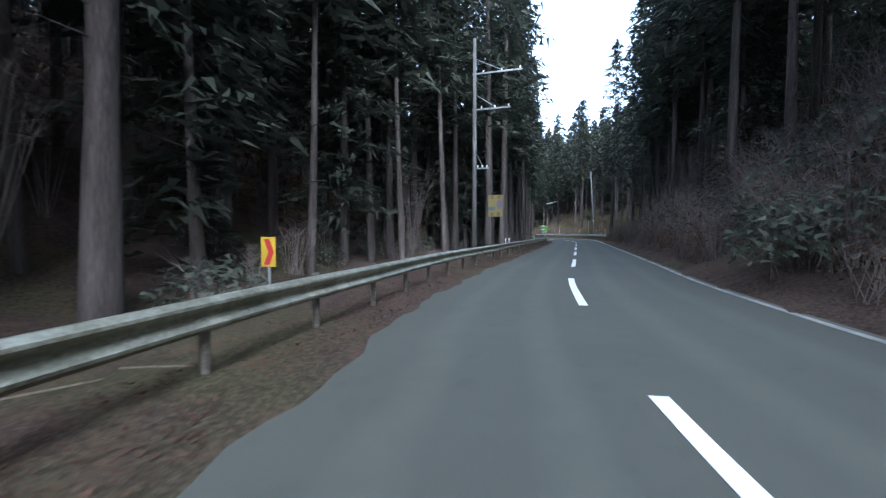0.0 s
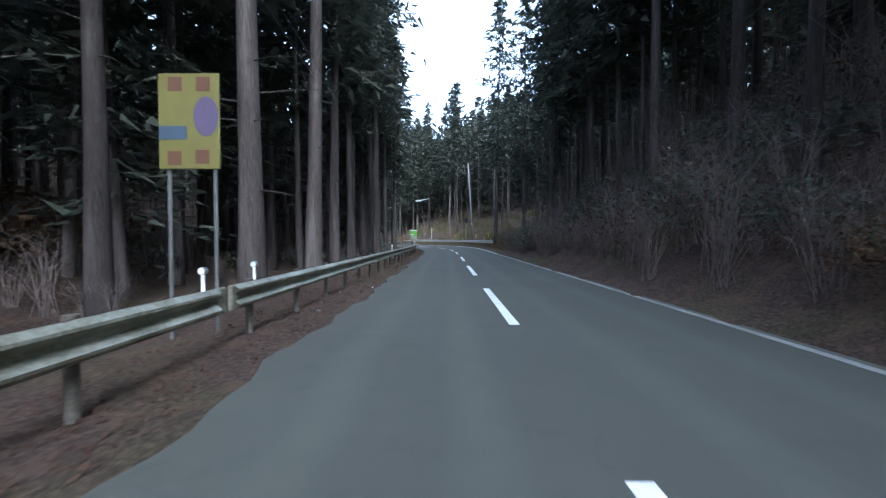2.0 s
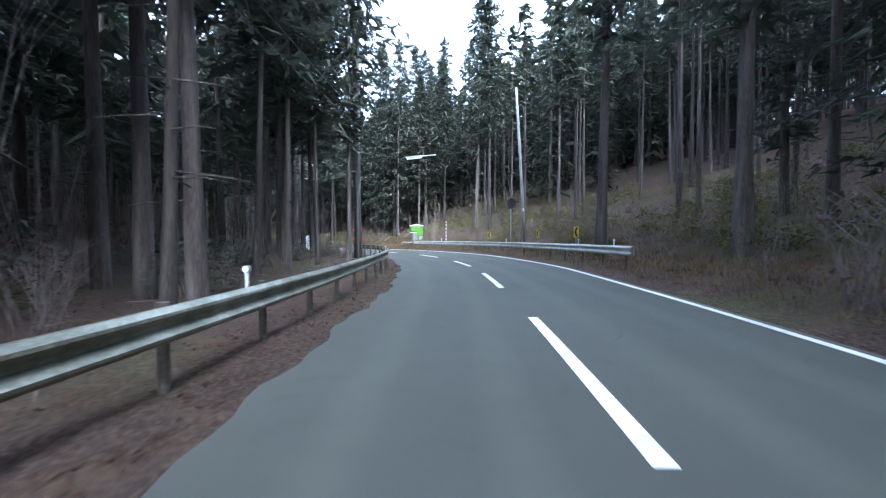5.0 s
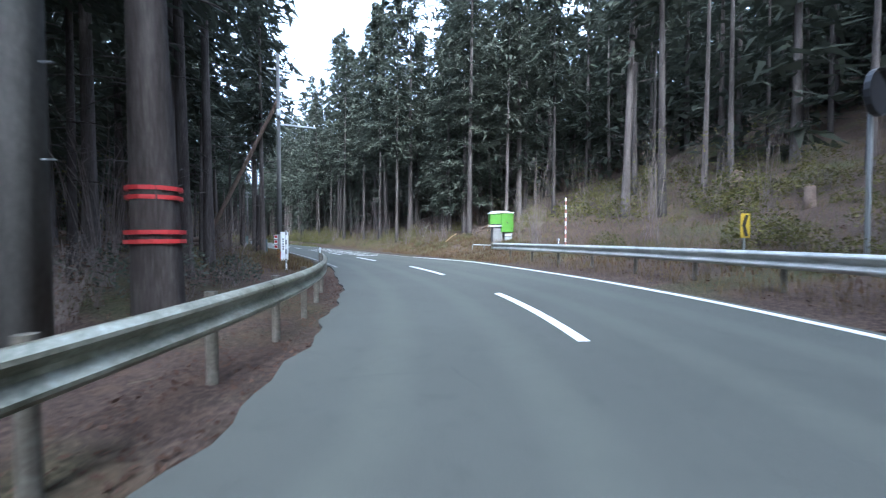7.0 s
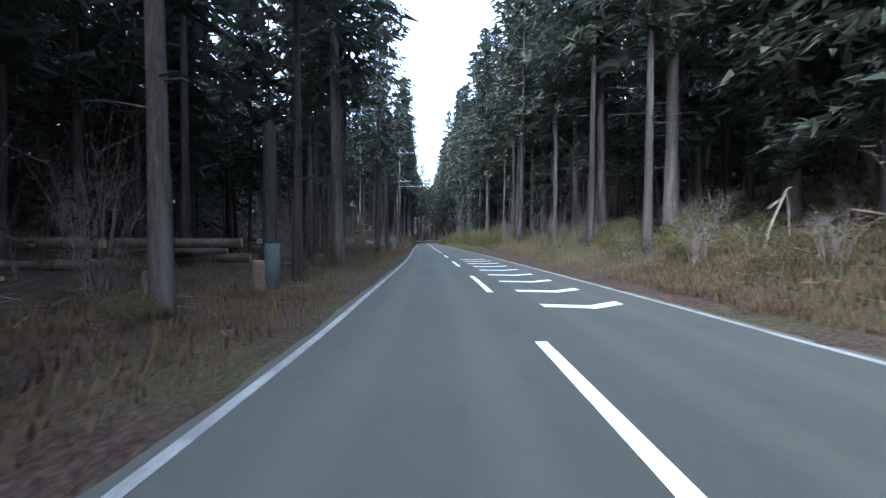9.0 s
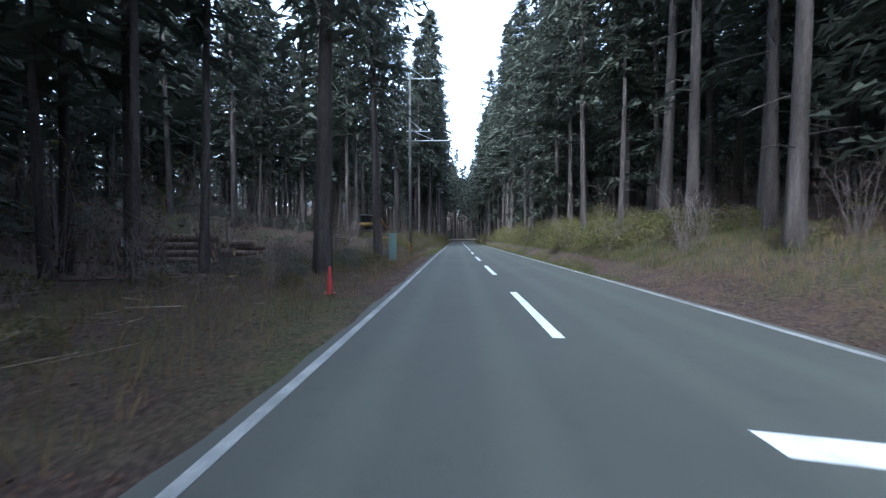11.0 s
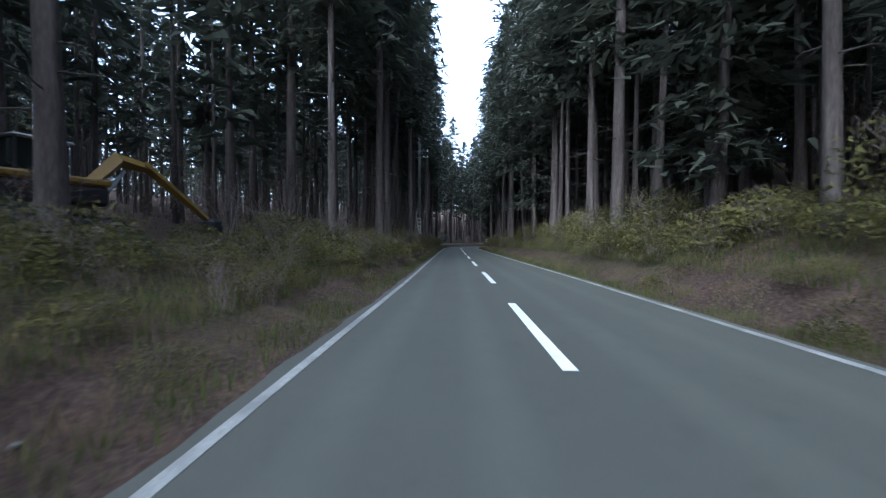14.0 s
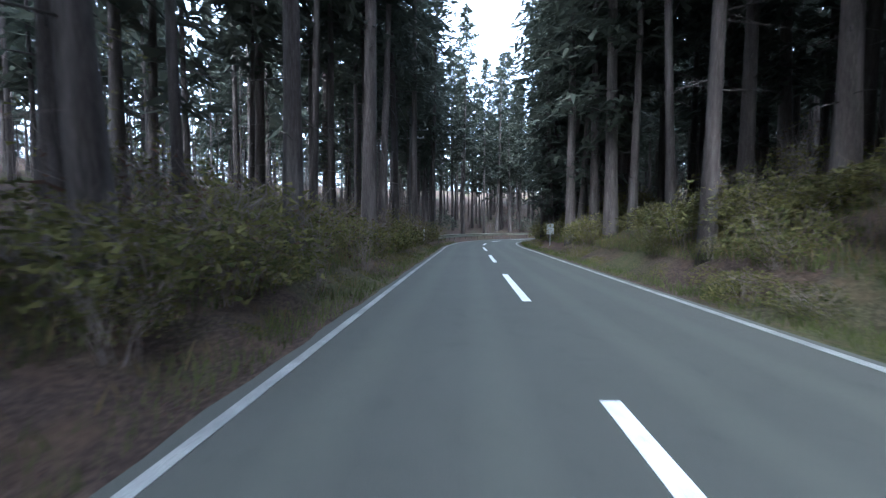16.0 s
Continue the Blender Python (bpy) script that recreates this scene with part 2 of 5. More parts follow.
# ---- meshes ----
def mesh(name, verts, faces, mat, smooth=False):
    me = bpy.data.meshes.new(name)
    me.from_pydata([tuple(v) for v in verts], [], faces if isinstance(faces, list) else faces.tolist())
    me.materials.append(mat)
    if smooth:
        me.polygons.foreach_set("use_smooth", [True] * len(me.polygons))
    me.update()
    return me


def part(name, bm, mat, parent=None, label="", smooth=False):
    me = bpy.data.meshes.new(name)
    bm.normal_update()
    bm.to_mesh(me)
    bm.free()
    me.materials.append(mat)
    if smooth:
        me.polygons.foreach_set("use_smooth", [True] * len(me.polygons))
    ob = new(name, me)
    if parent is not None:
        ob.parent = parent
    if label:
        tagged(ob, label)
    return ob


def from_mesh(name, me, parent=None, label=""):
    ob = new(name, me)
    if parent is not None:
        ob.parent = parent
    if label:
        tagged(ob, label)
    return ob


def box(sx, sy, sz, at=(0, 0, 0), bevel=0.01, turn=(0, 0, 0), bm=None):
    bm = bm or bmesh.new()
    r = bmesh.ops.create_cube(bm, size=1.0)
    vs = r["verts"]
    bmesh.ops.scale(bm, verts=vs, vec=(sx, sy, sz))
    if bevel:
        es = list({e for v in vs for e in v.link_edges})
        g = bmesh.ops.bevel(bm, geom=es, offset=bevel, segments=1, affect='EDGES')
        vs = list({v for f in g["faces"] for v in f.verts})
    bmesh.ops.transform(bm, verts=vs, matrix=pose(*at, *turn))
    return bm


def tube(points, radii, sides=8, bm=None, cap=True):
    """A tube along points."""
    bm = bm or bmesh.new()
    pts = [Vector(p) for p in points]
    rings = []
    for i, p in enumerate(pts):
        d = (pts[min(i + 1, len(pts) - 1)] - pts[max(i - 1, 0)]).normalized()
        a = d.cross(Vector((0.13, 0.97, 0.2)) if abs(d.y) < 0.9 else Vector((1, 0, 0))).normalized()
        b = d.cross(a)
        r = radii[i] if isinstance(radii, (list, tuple)) else radii
        rings.append([bm.verts.new(p + r * (math.cos(2 * math.pi * k / sides) * a + math.sin(2 * math.pi * k / sides) * b)) for k in range(sides)])
    for q, w in zip(rings, rings[1:]):
        for k in range(sides):
            bm.faces.new((q[k], q[(k + 1) % sides], w[(k + 1) % sides], w[k]))
    if cap:
        bm.faces.new(rings[0][::-1])
        bm.faces.new(rings[-1])
    return bm


def thing(name, at, label, category, group="", turn=0.0, kind=""):
    ob = new(name)
    ob.empty_display_size = 0.2
    ob.matrix_basis = pose(*at, 0, 0, turn)
    return tagged(ob, label, category, group, kind)


# ---- the road's line ----
KNOTS = [(17.5, -26.0), (9.8, -12.2), (1.53, 0.75), (-2.76, 10.52), (-5.82, 21.03), (-8.82, 31.64), (-11.83, 42.24), (-14.84, 52.83), (-18.11, 63.40),
         (-22.22, 73.82), (-28.15, 83.53), (-36.52, 91.23), (-45.72, 97.57), (-55.21, 103.25), (-64.73, 108.78), (-74.26, 114.28), (-83.83, 119.70),
         (-93.39, 125.13), (-102.92, 130.60), (-112.44, 136.12), (-122.04, 141.55), (-131.6, 147.0), (-141.15, 152.45), (-150.7, 157.9), (-160.2, 163.4),
         (-169.7, 169.0), (-178.4, 175.6), (-185.2, 184.2), (-188.7, 194.6), (-189.2, 205.6), (-187.5, 216.5)]
START = 29.36      # length of road behind the first place of the camera


def spline(knots, step=0.5):
    k = [2 * np.array(knots[0]) - knots[1]] + [np.array(p) for p in knots] + [2 * np.array(knots[-1]) - knots[-2]]
    out = []
    for a, b, c, d in zip(k, k[1:], k[2:], k[3:]):
        for t in np.linspace(0, 1, 40, endpoint=False):
            out.append(0.5 * (2 * b + (c - a) * t + (2 * a - 5 * b + 4 * c - d) * t * t + (3 * b - a - 3 * c + d) * t ** 3))
    out.append(k[-2])
    out = np.array(out)
    s = np.concatenate([[0], np.cumsum(np.linalg.norm(np.diff(out, axis=0), axis=1))])
    g = np.arange(0, s[-1], step)
    return np.stack([np.interp(g, s, out[:, 0]), np.interp(g, s, out[:, 1])], 1), g - START


LINE, LS = spline(KNOTS)
LT = np.gradient(LINE, axis=0)
LT /= np.linalg.norm(LT, axis=1)[:, None]


def along(s, u=0.0):
    """The plan point u metres right of the centre line at s metres along it, and the road's heading there in degrees."""
    x, y = np.interp(s, LS, LINE[:, 0]), np.interp(s, LS, LINE[:, 1])
    tx, ty = np.interp(s, LS, LT[:, 0]), np.interp(s, LS, LT[:, 1])
    n = np.hypot(tx, ty)
    tx, ty = tx / n, ty / n
    return x + u * ty, y - u * tx, np.degrees(np.arctan2(-tx, ty))


def road_place(x, y):
    """s and u of plan points."""
    x, y = np.atleast_1d(x), np.atleast_1d(y)
    s, u = np.empty(len(x)), np.empty(len(x))
    for a in range(0, len(x), 4000):
        dx, dy = x[a:a + 4000, None] - LINE[None, :, 0], y[a:a + 4000, None] - LINE[None, :, 1]
        i = np.argmin(dx * dx + dy * dy, axis=1)
        k = np.arange(len(i))
        ex, ey = dx[k, i], dy[k, i]
        s[a:a + 4000] = LS[i] + ex * LT[i, 0] + ey * LT[i, 1]
        side = ex * LT[i, 1] - ey * LT[i, 0]
        u[a:a + 4000] = np.sign(side) * np.hypot(ex, ey)
    return s, u


# ---- the lie of the land: heights at distances from the centre line, for stretches of road ----
SIDE = np.array([0, 3.6, 5.0, 7.0, 10.0, 15.0, 25.0, 45.0, 90.0])
LEFT = [(-40, (0, 0, 0, -0.2, 0.4, 3.0, 10, 24, 38)), (18, (0, 0, 0, -0.2, 0.2, 2.6, 9.5, 23, 38)), (40, (0, 0, 0, -0.3, -0.3, 0.6, 3.2, 10, 24)),
        (75, (0, 0, 0, -0.1, 0.0, 0.4, 1.6, 6, 20)), (100, (0, 0, 0.02, 0.1, 0.25, 0.6, 2.6, 10, 30)), (125, (0, 0, 0.05, 0.15, 0.3, 0.7, 3.0, 12, 34)),
        (146, (0, 0, 0.02, 0.08, 0.05, 0.0, 0.3, 7, 30)), (161, (0, 0, -0.05, 0.05, 0.0, -0.15, -0.2, 6, 26)), (167, (0, 0, 0.4, 1.0, 1.3, 1.9, 3.2, 7, 18)), (210, (0, 0, 0.5, 1.1, 1.5, 2.0, 3.2, 6, 11)),
        (300, (0, 0, 0.3, 0.8, 1.2, 2.0, 3.5, 8, 16))]
RIGHT = [(-40, (0, 0, 0.5, 2.4, 5.0, 8.0, 13, 22, 35)), (40, (0, 0, 0.4, 2.0, 4.5, 7.5, 12, 21, 33)), (58, (0, 0, 0.15, 1.0, 2.7, 5.0, 9.5, 18, 38)),
         (68, (0, 0.1, 0.3, 0.5, 1.1, 2.6, 6.5, 15, 27)), (100, (0, 0.14, 0.35, 0.7, 1.3, 3.0, 6.5, 14, 26)), (108, (0, 0, 0.2, 0.9, 1.9, 3.4, 7.0, 15, 32)),
         (140, (0, 0, 0.3, 1.1, 1.8, 2.6, 5.2, 12, 28)), (160, (0, 0, 0.65, 1.6, 2.3, 3.2, 5.0, 9, 18)), (200, (0, 0, 0.8, 1.9, 2.7, 3.6, 5.4, 9, 18)),
         (300, (0, 0, 0.4, 1.4, 2.4, 3.4, 6, 14, 32))]


def table(rows, s, u):
    ks = np.array([r[0] for r in rows])
    prof = np.array([r[1] for r in rows], float)
    out = np.zeros(len(s))
    for j in range(len(SIDE) - 1):
        a, b = np.interp(s, ks, prof[:, j]), np.interp(s, ks, prof[:, j + 1])
        k = (u >= SIDE[j]) & (u < SIDE[j + 1])
        t = (u - SIDE[j]) / (SIDE[j + 1] - SIDE[j])
        out[k] = (a + (b - a) * t)[k]
    out[u >= SIDE[-1]] = np.interp(s, ks, prof[:, -1])[u >= SIDE[-1]]
    return out


def wave(x, y, k, seed=0.0):
    return (np.sin(x * k + 1.3 * seed) * np.cos(y * k * 1.17 + 2.1 * seed) + 0.6 * np.sin((x + y) * k * 1.9 + seed) * np.sin((x - y) * k * 1.6))


def height(x, y):
    """The ground's height at plan points."""
    x, y = np.atleast_1d(np.asarray(x, float)), np.atleast_1d(np.asarray(y, float))
    s, u = road_place(x, y)
    a = np.abs(u)
    z = np.where(u < 0, table(LEFT, s, a), table(RIGHT, s, a))
    k = np.clip((a - 3.9) / 2.5, 0, 1)
    z = z + k * (0.10 * wave(x, y, 1.7, 1) + 0.05 * wave(x, y, 4.3, 2)) + np.clip((a - 12) / 20, 0, 1) * 0.6 * wave(x, y, 0.23, 3)
    low = np.where(u > 0, -0.06 + 0.16 * np.interp(s, [60, 74, 103, 114], [0, 1, 1, 0]) * np.clip(a - 3.2, 0, 1), -0.06)
    shelf = 4.35 + np.where(u > 0, 0.55 * np.interp(s, [130, 148], [0, 1]), 0.25 * np.interp(s, [160, 168], [0, 1]))
    return np.where(a < shelf, low, z - 0.02)


def ground_z(x, y):
    return float(height(x, y)[0])


def set_on(s, u, dz=0.0):
    x, y, h = along(s, u)
    return (float(x), float(y), ground_z(x, y) + dz), float(h)


# ---- ground, road and its lines ----
def build_ground():
    def axis(lo, hi, step):
        mid = np.arange(lo, hi + step / 2, step)
        far = np.cumsum(step * 1.45 ** np.arange(1, 17))
        return np.concatenate([lo - far[::-1], mid, hi + far])
    gx, gy = axis(-232, 45, 1.05), axis(-40, 235, 1.05)
    X, Y = np.meshgrid(gx, gy)
    Z = height(X.ravel(), Y.ravel())
    n, m = X.shape
    i = np.arange((n - 1) * (m - 1))
    r, c = i // (m - 1), i % (m - 1)
    a = r * m + c
    f = np.stack([a, a + 1, a + m + 1, a + m], 1)
    me = mesh("ground", np.stack([X.ravel(), Y.ravel(), Z], 1), f, M_GROUND, True)
    tagged(from_mesh("ground", me), "forest floor of brown soil, leaf litter and moss", "ground", kind="structure")


def camber(s, u):
    """How far the outer lane of the bend is raised."""
    return 0.05 * np.interp(s, [60, 74, 103, 114], [0, 1, 1, 0]) * np.maximum(u, 0)


def strip(s0, s1, u0, u1, z, step=1.0, wander=0.0):
    n = max(2, int((s1 - s0) / step) + 1)
    s = np.linspace(s0, s1, n)
    u0, u1 = (u(s) if callable(u) else np.full(n, float(u)) for u in (u0, u1))
    w = wander * (np.sin(s * 1.9) + np.sin(s * 0.7 + 1) + 0.7 * np.sin(s * 4.7)) * np.interp(s, [90, 102], [2.2, 0.8]) if wander else 0
    x0, y0, _ = along(s, u0 - w)
    x1, y1, _ = along(s, u1)
    v = np.concatenate([np.stack([x0, y0, z + camber(s, u0)], 1), np.stack([x1, y1, z + camber(s, u1)], 1)])
    f = [(k, n + k, n + k + 1, k + 1) for k in range(n - 1)]
    return v, f


def slab(v, f, drop=0.1):
    """Closes a strip of quads into a thin slab."""
    n = len(v) // 2
    lo = v - np.array([0, 0, drop])
    vv = np.concatenate([v, lo])
    N = 2 * n
    ff = list(f)
    for k in range(n - 1):
        ff.append((k, k + 1, N + k + 1, N + k))
        ff.append((n + k + 1, n + k, N + n + k, N + n + k + 1))
    ff.append((0, N, N + n, n))
    ff.append((n - 1, 2 * n - 1, N + 2 * n - 1, N + n - 1))
    return vv, ff


L_EDGE = -3.0


def right_edge(s):
    """The edge line on the right; the road narrows towards the far bend."""
    return np.interp(s, [150, 176, 190, 215, 224], [3.5, 3.34, 3.27, 3.1, 3.02])


def left_edge(s):
    """Where the asphalt ends under the leaf litter; it widens in the bend."""
    return np.interp(s, [56, 70, 80, 92, 99, 104, 118, 135], [-3.1, -3.3, -3.68, -3.8, -3.68, -3.48, -3.5, -3.22])


def flat_piece(name, v, f, mat, parent, drop):
    return from_mesh(name, mesh(name, *slab(np.asarray(v), f, drop), mat), parent)


def left_line(s):
    return np.interp(s, [102, 110, 118, 135], [-3.2, -3.3, -3.28, L_EDGE])


def dash_line(s):
    return np.interp(s, [88, 93, 100, 104, 107, 115, 122], [0.0, 0.12, 0.25, 0.2, -0.12, -0.12, 0.0])


def build_road():
    v, f = strip(-29, 300, left_edge, 0.0, 0.0, 0.35, 0.03)
    w, g = strip(-29, 300, 0.0, lambda s: right_edge(s) + 0.22, 0.0, 0.5)
    v, f = slab(v, f, 0.25)
    w, g = slab(w, g, 0.25)
    me = mesh("road", np.concatenate([v, w]), f + [tuple(i + len(v) for i in q) for q in g], M_ASPHALT)
    n, k = len(v) // 4, len(w) // 4
    me.attributes.new("across", 'FLOAT', 'POINT').data.foreach_set("value", [-3.4] * n + [0.0] * n + [-3.4] * n + [0.0] * n + [0.0] * k + [3.72] * k + [0.0] * k + [3.72] * k)
    road = tagged(from_mesh("road", me), "two-lane road of worn grey asphalt", "road", kind="structure")
    for a, b in ((-29, 60), (60, 112), (112, 298)):
        flat_piece("edge_line", *strip(a, b, lambda s: right_edge(s) - 0.07, lambda s: right_edge(s) + 0.07, 0.006), M_EDGE if a != 60 else M_PAINT, road, 0.01)
    flat_piece("edge_line", *strip(104, 298, lambda s: left_line(s) - 0.06, lambda s: left_line(s) + 0.06, 0.006), M_EDGE, road, 0.01)
    far_ends = [5.5, 15.0, 24.6, 33.9, 43.45, 53.6, 64.2, 73.6, 82.8, 92.9, 103.2, 113.9, 124.2, 134.7, 145.3, 155.2, 164.7, 174.4, 184.2, 193.6]
    while far_ends[-1] < 285:
        far_ends.append(far_ends[-1] + 9.68)
    for e in far_ends:
        flat_piece("dash", *strip(e - (5.4 if 40 < e < 60 else 4.9), e, lambda s: dash_line(s) - 0.085, lambda s: dash_line(s) + 0.085, 0.006, 0.8), M_PAINT, road, 0.01)
    # slanted bars of the island between the lanes
    for k in range(9):
        s = 116.6 + 2.55 * k
        pts = []
        for ds, u in ((0.25, 0.72), (0.0, 1.75), (0.55, 2.55), (0.97, 2.55), (0.4, 1.75), (0.62, 0.72)):
            x, y, _ = along(s + ds, u)
            pts.append((x, y))
        bm = bmesh.new()
        top = [bm.verts.new((x, y, 0.006)) for x, y in pts]
        low = [bm.verts.new((x, y, -0.004)) for x, y in pts]
        bm.faces.new((top[0], top[1], top[4], top[5]))
        bm.faces.new((top[1], top[2], top[3], top[4]))
        for i in range(6):
            bm.faces.new((top[i], low[i], low[(i + 1) % 6], top[(i + 1) % 6]))
        bmesh.ops.recalc_face_normals(bm, faces=bm.faces)
        part("hatch_bar", bm, M_PAINT, road)
    return road


build_ground()
ROAD = build_road()


# ---- guard rails ----
def beam_profile(side):
    """The waved section of a guard-rail beam, as offset towards the road and height."""
    pts = [(0.0, -0.175), (0.025, -0.17), (0.08, -0.125), (0.085, -0.095), (0.03, -0.045), (0.005, -0.02), (0.005, 0.02), (0.03, 0.045), (0.085, 0.095), (0.08, 0.125), (0.025, 0.17), (0.0, 0.175)]
    return [(side * a, h) for a, h in pts]


def flare(s):
    """The rail swings out a little at its near end."""
    return -0.55 * np.clip((9 - s) / 9, 0, 1.5) - 0.15 * np.clip((s - 62) / 14, 0, 1) * (s < 101)


def rail_lift(s):
    return 0.08 * np.clip((s - 60) / 15, 0, 1) * (s < 101)


def beam_mesh(s0, s1, u, side, z):
    prof = beam_profile(side)
    back = [(a - side * 0.006, h) for a, h in prof]
    loop = prof + back[::-1]
    n = max(2, int((s1 - s0) / 1.0) + 1)
    v, f, m = [], [], len(loop)
    for s in np.linspace(s0, s1, n):
        for a, h in loop:
            x, y, _ = along(s, u + a + (flare(s) if u < 0 else 0))
            v.append((x, y, z + h + (rail_lift(s) if u < 0 else 0)))
    for k in range(n - 1):
        for j in range(m):
            a, b = k * m + j, k * m + (j + 1) % m
            f.append((a, b, b + m, a + m))
    f.append(tuple(range(m))[::-1])
    f.append(tuple(range((n - 1) * m, n * m)))
    return mesh("beam", v, f, M_RAIL if u < 0 else M_PALE_RAIL)


def post_mesh(h):
    bm = tube([(0, 0, -0.3), (0, 0, h)], 0.057, 10)
    return bm


def guard_rail(s0, s1, u, label, top=0.78, u1=None):
    """A waved steel beam on round posts; side tells which way the road lies."""
    side = 1 if u < 0 else -1
    at, _ = set_on(s0, u)
    rail = thing("guard_rail", (0, 0, 0), label, "guard rail", "guard rails along the road")
    s = s0
    k = 0
    while s < s1 - 0.5:
        e = min(s + 4.0, s1)
        from_mesh("beam", beam_mesh(s - 0.12, e, u + side * 0.004 * (k % 2), side, top - 0.175), rail)
        k += 1
        s = e
    me = None
    for s in np.arange(s0 + 0.5, s1, 2.0):
        x, y, h = along(s, u - side * 0.075 + (flare(s) if u < 0 else 0))
        if me is None:
            ob = part("post", post_mesh(top + 0.03), M_RAILPOST, rail)
            me = ob.data
        else:
            ob = from_mesh("post", me, rail)
        ob.matrix_basis = pose(float(x), float(y), float(rail_lift(s)) if u < 0 else 0, 0, 0, float(h))
    # closed end wings
    for s, d in ((s0, -1), (s1, 1)):
        x, y, h = along(s + 0.10 * d, u + (flare(s) if u < 0 else 0))
        bm = box(0.06, 0.24, 0.35, (0, 0, 0), 0.02)
        ob = part("end_wing", bm, M_RAIL, rail)
        ob.matrix_basis = pose(float(x), float(y), top - 0.175 + (float(rail_lift(s)) if u < 0 else 0), 0, 0, float(h))
    return rail


guard_rail(-27, 27.45, -4.05, "weathered galvanised steel guard rail on round posts beside leaf litter")
guard_rail(28.0, 100.0, -4.05, "weathered waved steel guard rail with yellowed lower edge on round posts")
guard_rail(71.5, 103.6, 5.0, "pale galvanised steel guard rail before the grassy slope", 1.15)
guard_rail(258, 296, -4.3, "pale steel guard rail round the outside of the far bend", 0.85)


# ---- trees ----
def trunk_mesh(rng, h, r, sides=10, steps=9):
    bm = bmesh.new()
    bx, by = rng.uniform(-0.25, 0.25), rng.uniform(-0.25, 0.25)
    pts, rad = [], []
    for i in range(steps):
        t = i / (steps - 1)
        z = -0.4 + t * (h + 0.4)
        pts.append((bx * math.sin(t * 2.6), by * math.sin(t * 2.1), z))
        flare = 1 + 0.3 * math.exp(-max(z, 0) * 2.2)
        rad.append(max(0.015, r * (1 - 0.93 * t) * flare))
    pts.insert(1, (pts[0][0], pts[0][1], 0.25))
    rad.insert(1, r * 1.17)
    tube(pts, rad, sides, bm)
    return bm


def dead_branches(rng, bm, h0, h1, r, n):
    for _ in range(n):
        z = rng.uniform(h0, h1)
        a = rng.uniform(0, 6.283)
        l = rng.uniform(0.5, 1.7)
        d = Vector((math.cos(a), math.sin(a), rng.uniform(-0.25, 0.2)))
        p = Vector((0, 0, z)) + d * r * 0.6
        q = p + d * l * 0.6 + Vector((0, 0, -0.03))
        e = p + d * l + Vector((rng.uniform(-.1, .1), rng.uniform(-.1, .1), -0.12))
        tube([p, q, e], [0.022, 0.014, 0.005], 4, bm, False)


def crown_arrays(rng, h, base, spread, branches, cards, size):
    """Drooping sprays of foliage along whorled branches."""
    v, f = [], []
    for b in range(branches):
        t = (b + rng.random()) / branches
        z = base + (h - base) * t
        reach = spread * (1 - t) ** 0.55 * rng.uniform(0.55, 1.12) + 0.25
        if t < 0.15:
            reach *= rng.uniform(0.4, 1.0)
        a = b * 2.399 + rng.uniform(-0.5, 0.5)
        rise = rng.uniform(-0.25, 0.25) + 0.45 * t
        for c in range(cards):
            k = (c + rng.random()) / cards
            k = 0.18 + 0.82 * k
            side = rng.gauss(0, 0.16) * reach * (0.4 + k)
            px = math.cos(a) * reach * k - math.sin(a) * side
            py = math.sin(a) * reach * k + math.cos(a) * side
            pz = z + rise * reach * k - 0.22 * reach * k * k + rng.gauss(0, 0.16)
            l = size * rng.uniform(0.7, 1.4)
            w = size * rng.uniform(0.2, 0.42)
            d = Vector((math.cos(a) + rng.gauss(0, 0.5), math.sin(a) + rng.gauss(0, 0.5), rng.uniform(-0.9, 0.25))).normalized()
            q = d.cross(Vector((rng.gauss(0, 0.5), rng.gauss(0, 0.5), 1))).normalized()
            p = Vector((px, py, pz))
            i = len(v)
            v += [p - d * l * 0.5 + q * w * 0.6, p + d * l * 0.6, p - d * l * 0.4 - q * w * 0.6]
            f.append((i, i + 1, i + 2))
    return v, f


def tree_kind(seed, h, r, base, spread, branches, cards, size, label, stubs=14):
    rng = random.Random(seed)
    tree = thing("cedar_tree", (0, 0, -80), label, "tree", "cedars of the roadside forest")
    bm = trunk_mesh(rng, h, r)
    dead_branches(rng, bm, 2.5, base + 2, r, stubs)
    part("trunk", bm, M_BARK, tree, smooth=True)
    v, f = crown_arrays(rng, h, base, spread, branches, cards, size)
    from_mesh("crown", mesh("crown", v, f, M_CEDAR), tree)
    return tree


TREE_LABEL = "tall straight cedar with bare lower trunk and dark green crown"
KINDS = [tree_kind(11 + k, h, r, b, sp, 78, 25, 0.66, TREE_LABEL) for k, (h, r, b, sp) in enumerate([
    (28, 0.21, 9.0, 3.2), (25, 0.17, 8.0, 2.9), (30, 0.25, 9.5, 3.5), (23, 0.14, 8.5, 2.6), (27, 0.19, 10.0, 3.0), (29, 0.29, 8.0, 3.7)])]
LOW = [tree_kind(31 + k, h, r, b, sp, 80, 42, 0.46, "dark young cedar clothed in green foliage almost to the ground", 4) for k, (h, r, b, sp) in enumerate([
    (19, 0.2, 2.2, 2.9), (16, 0.17, 1.6, 2.6), (23, 0.24, 3.5, 3.2)])]
PLACED = []


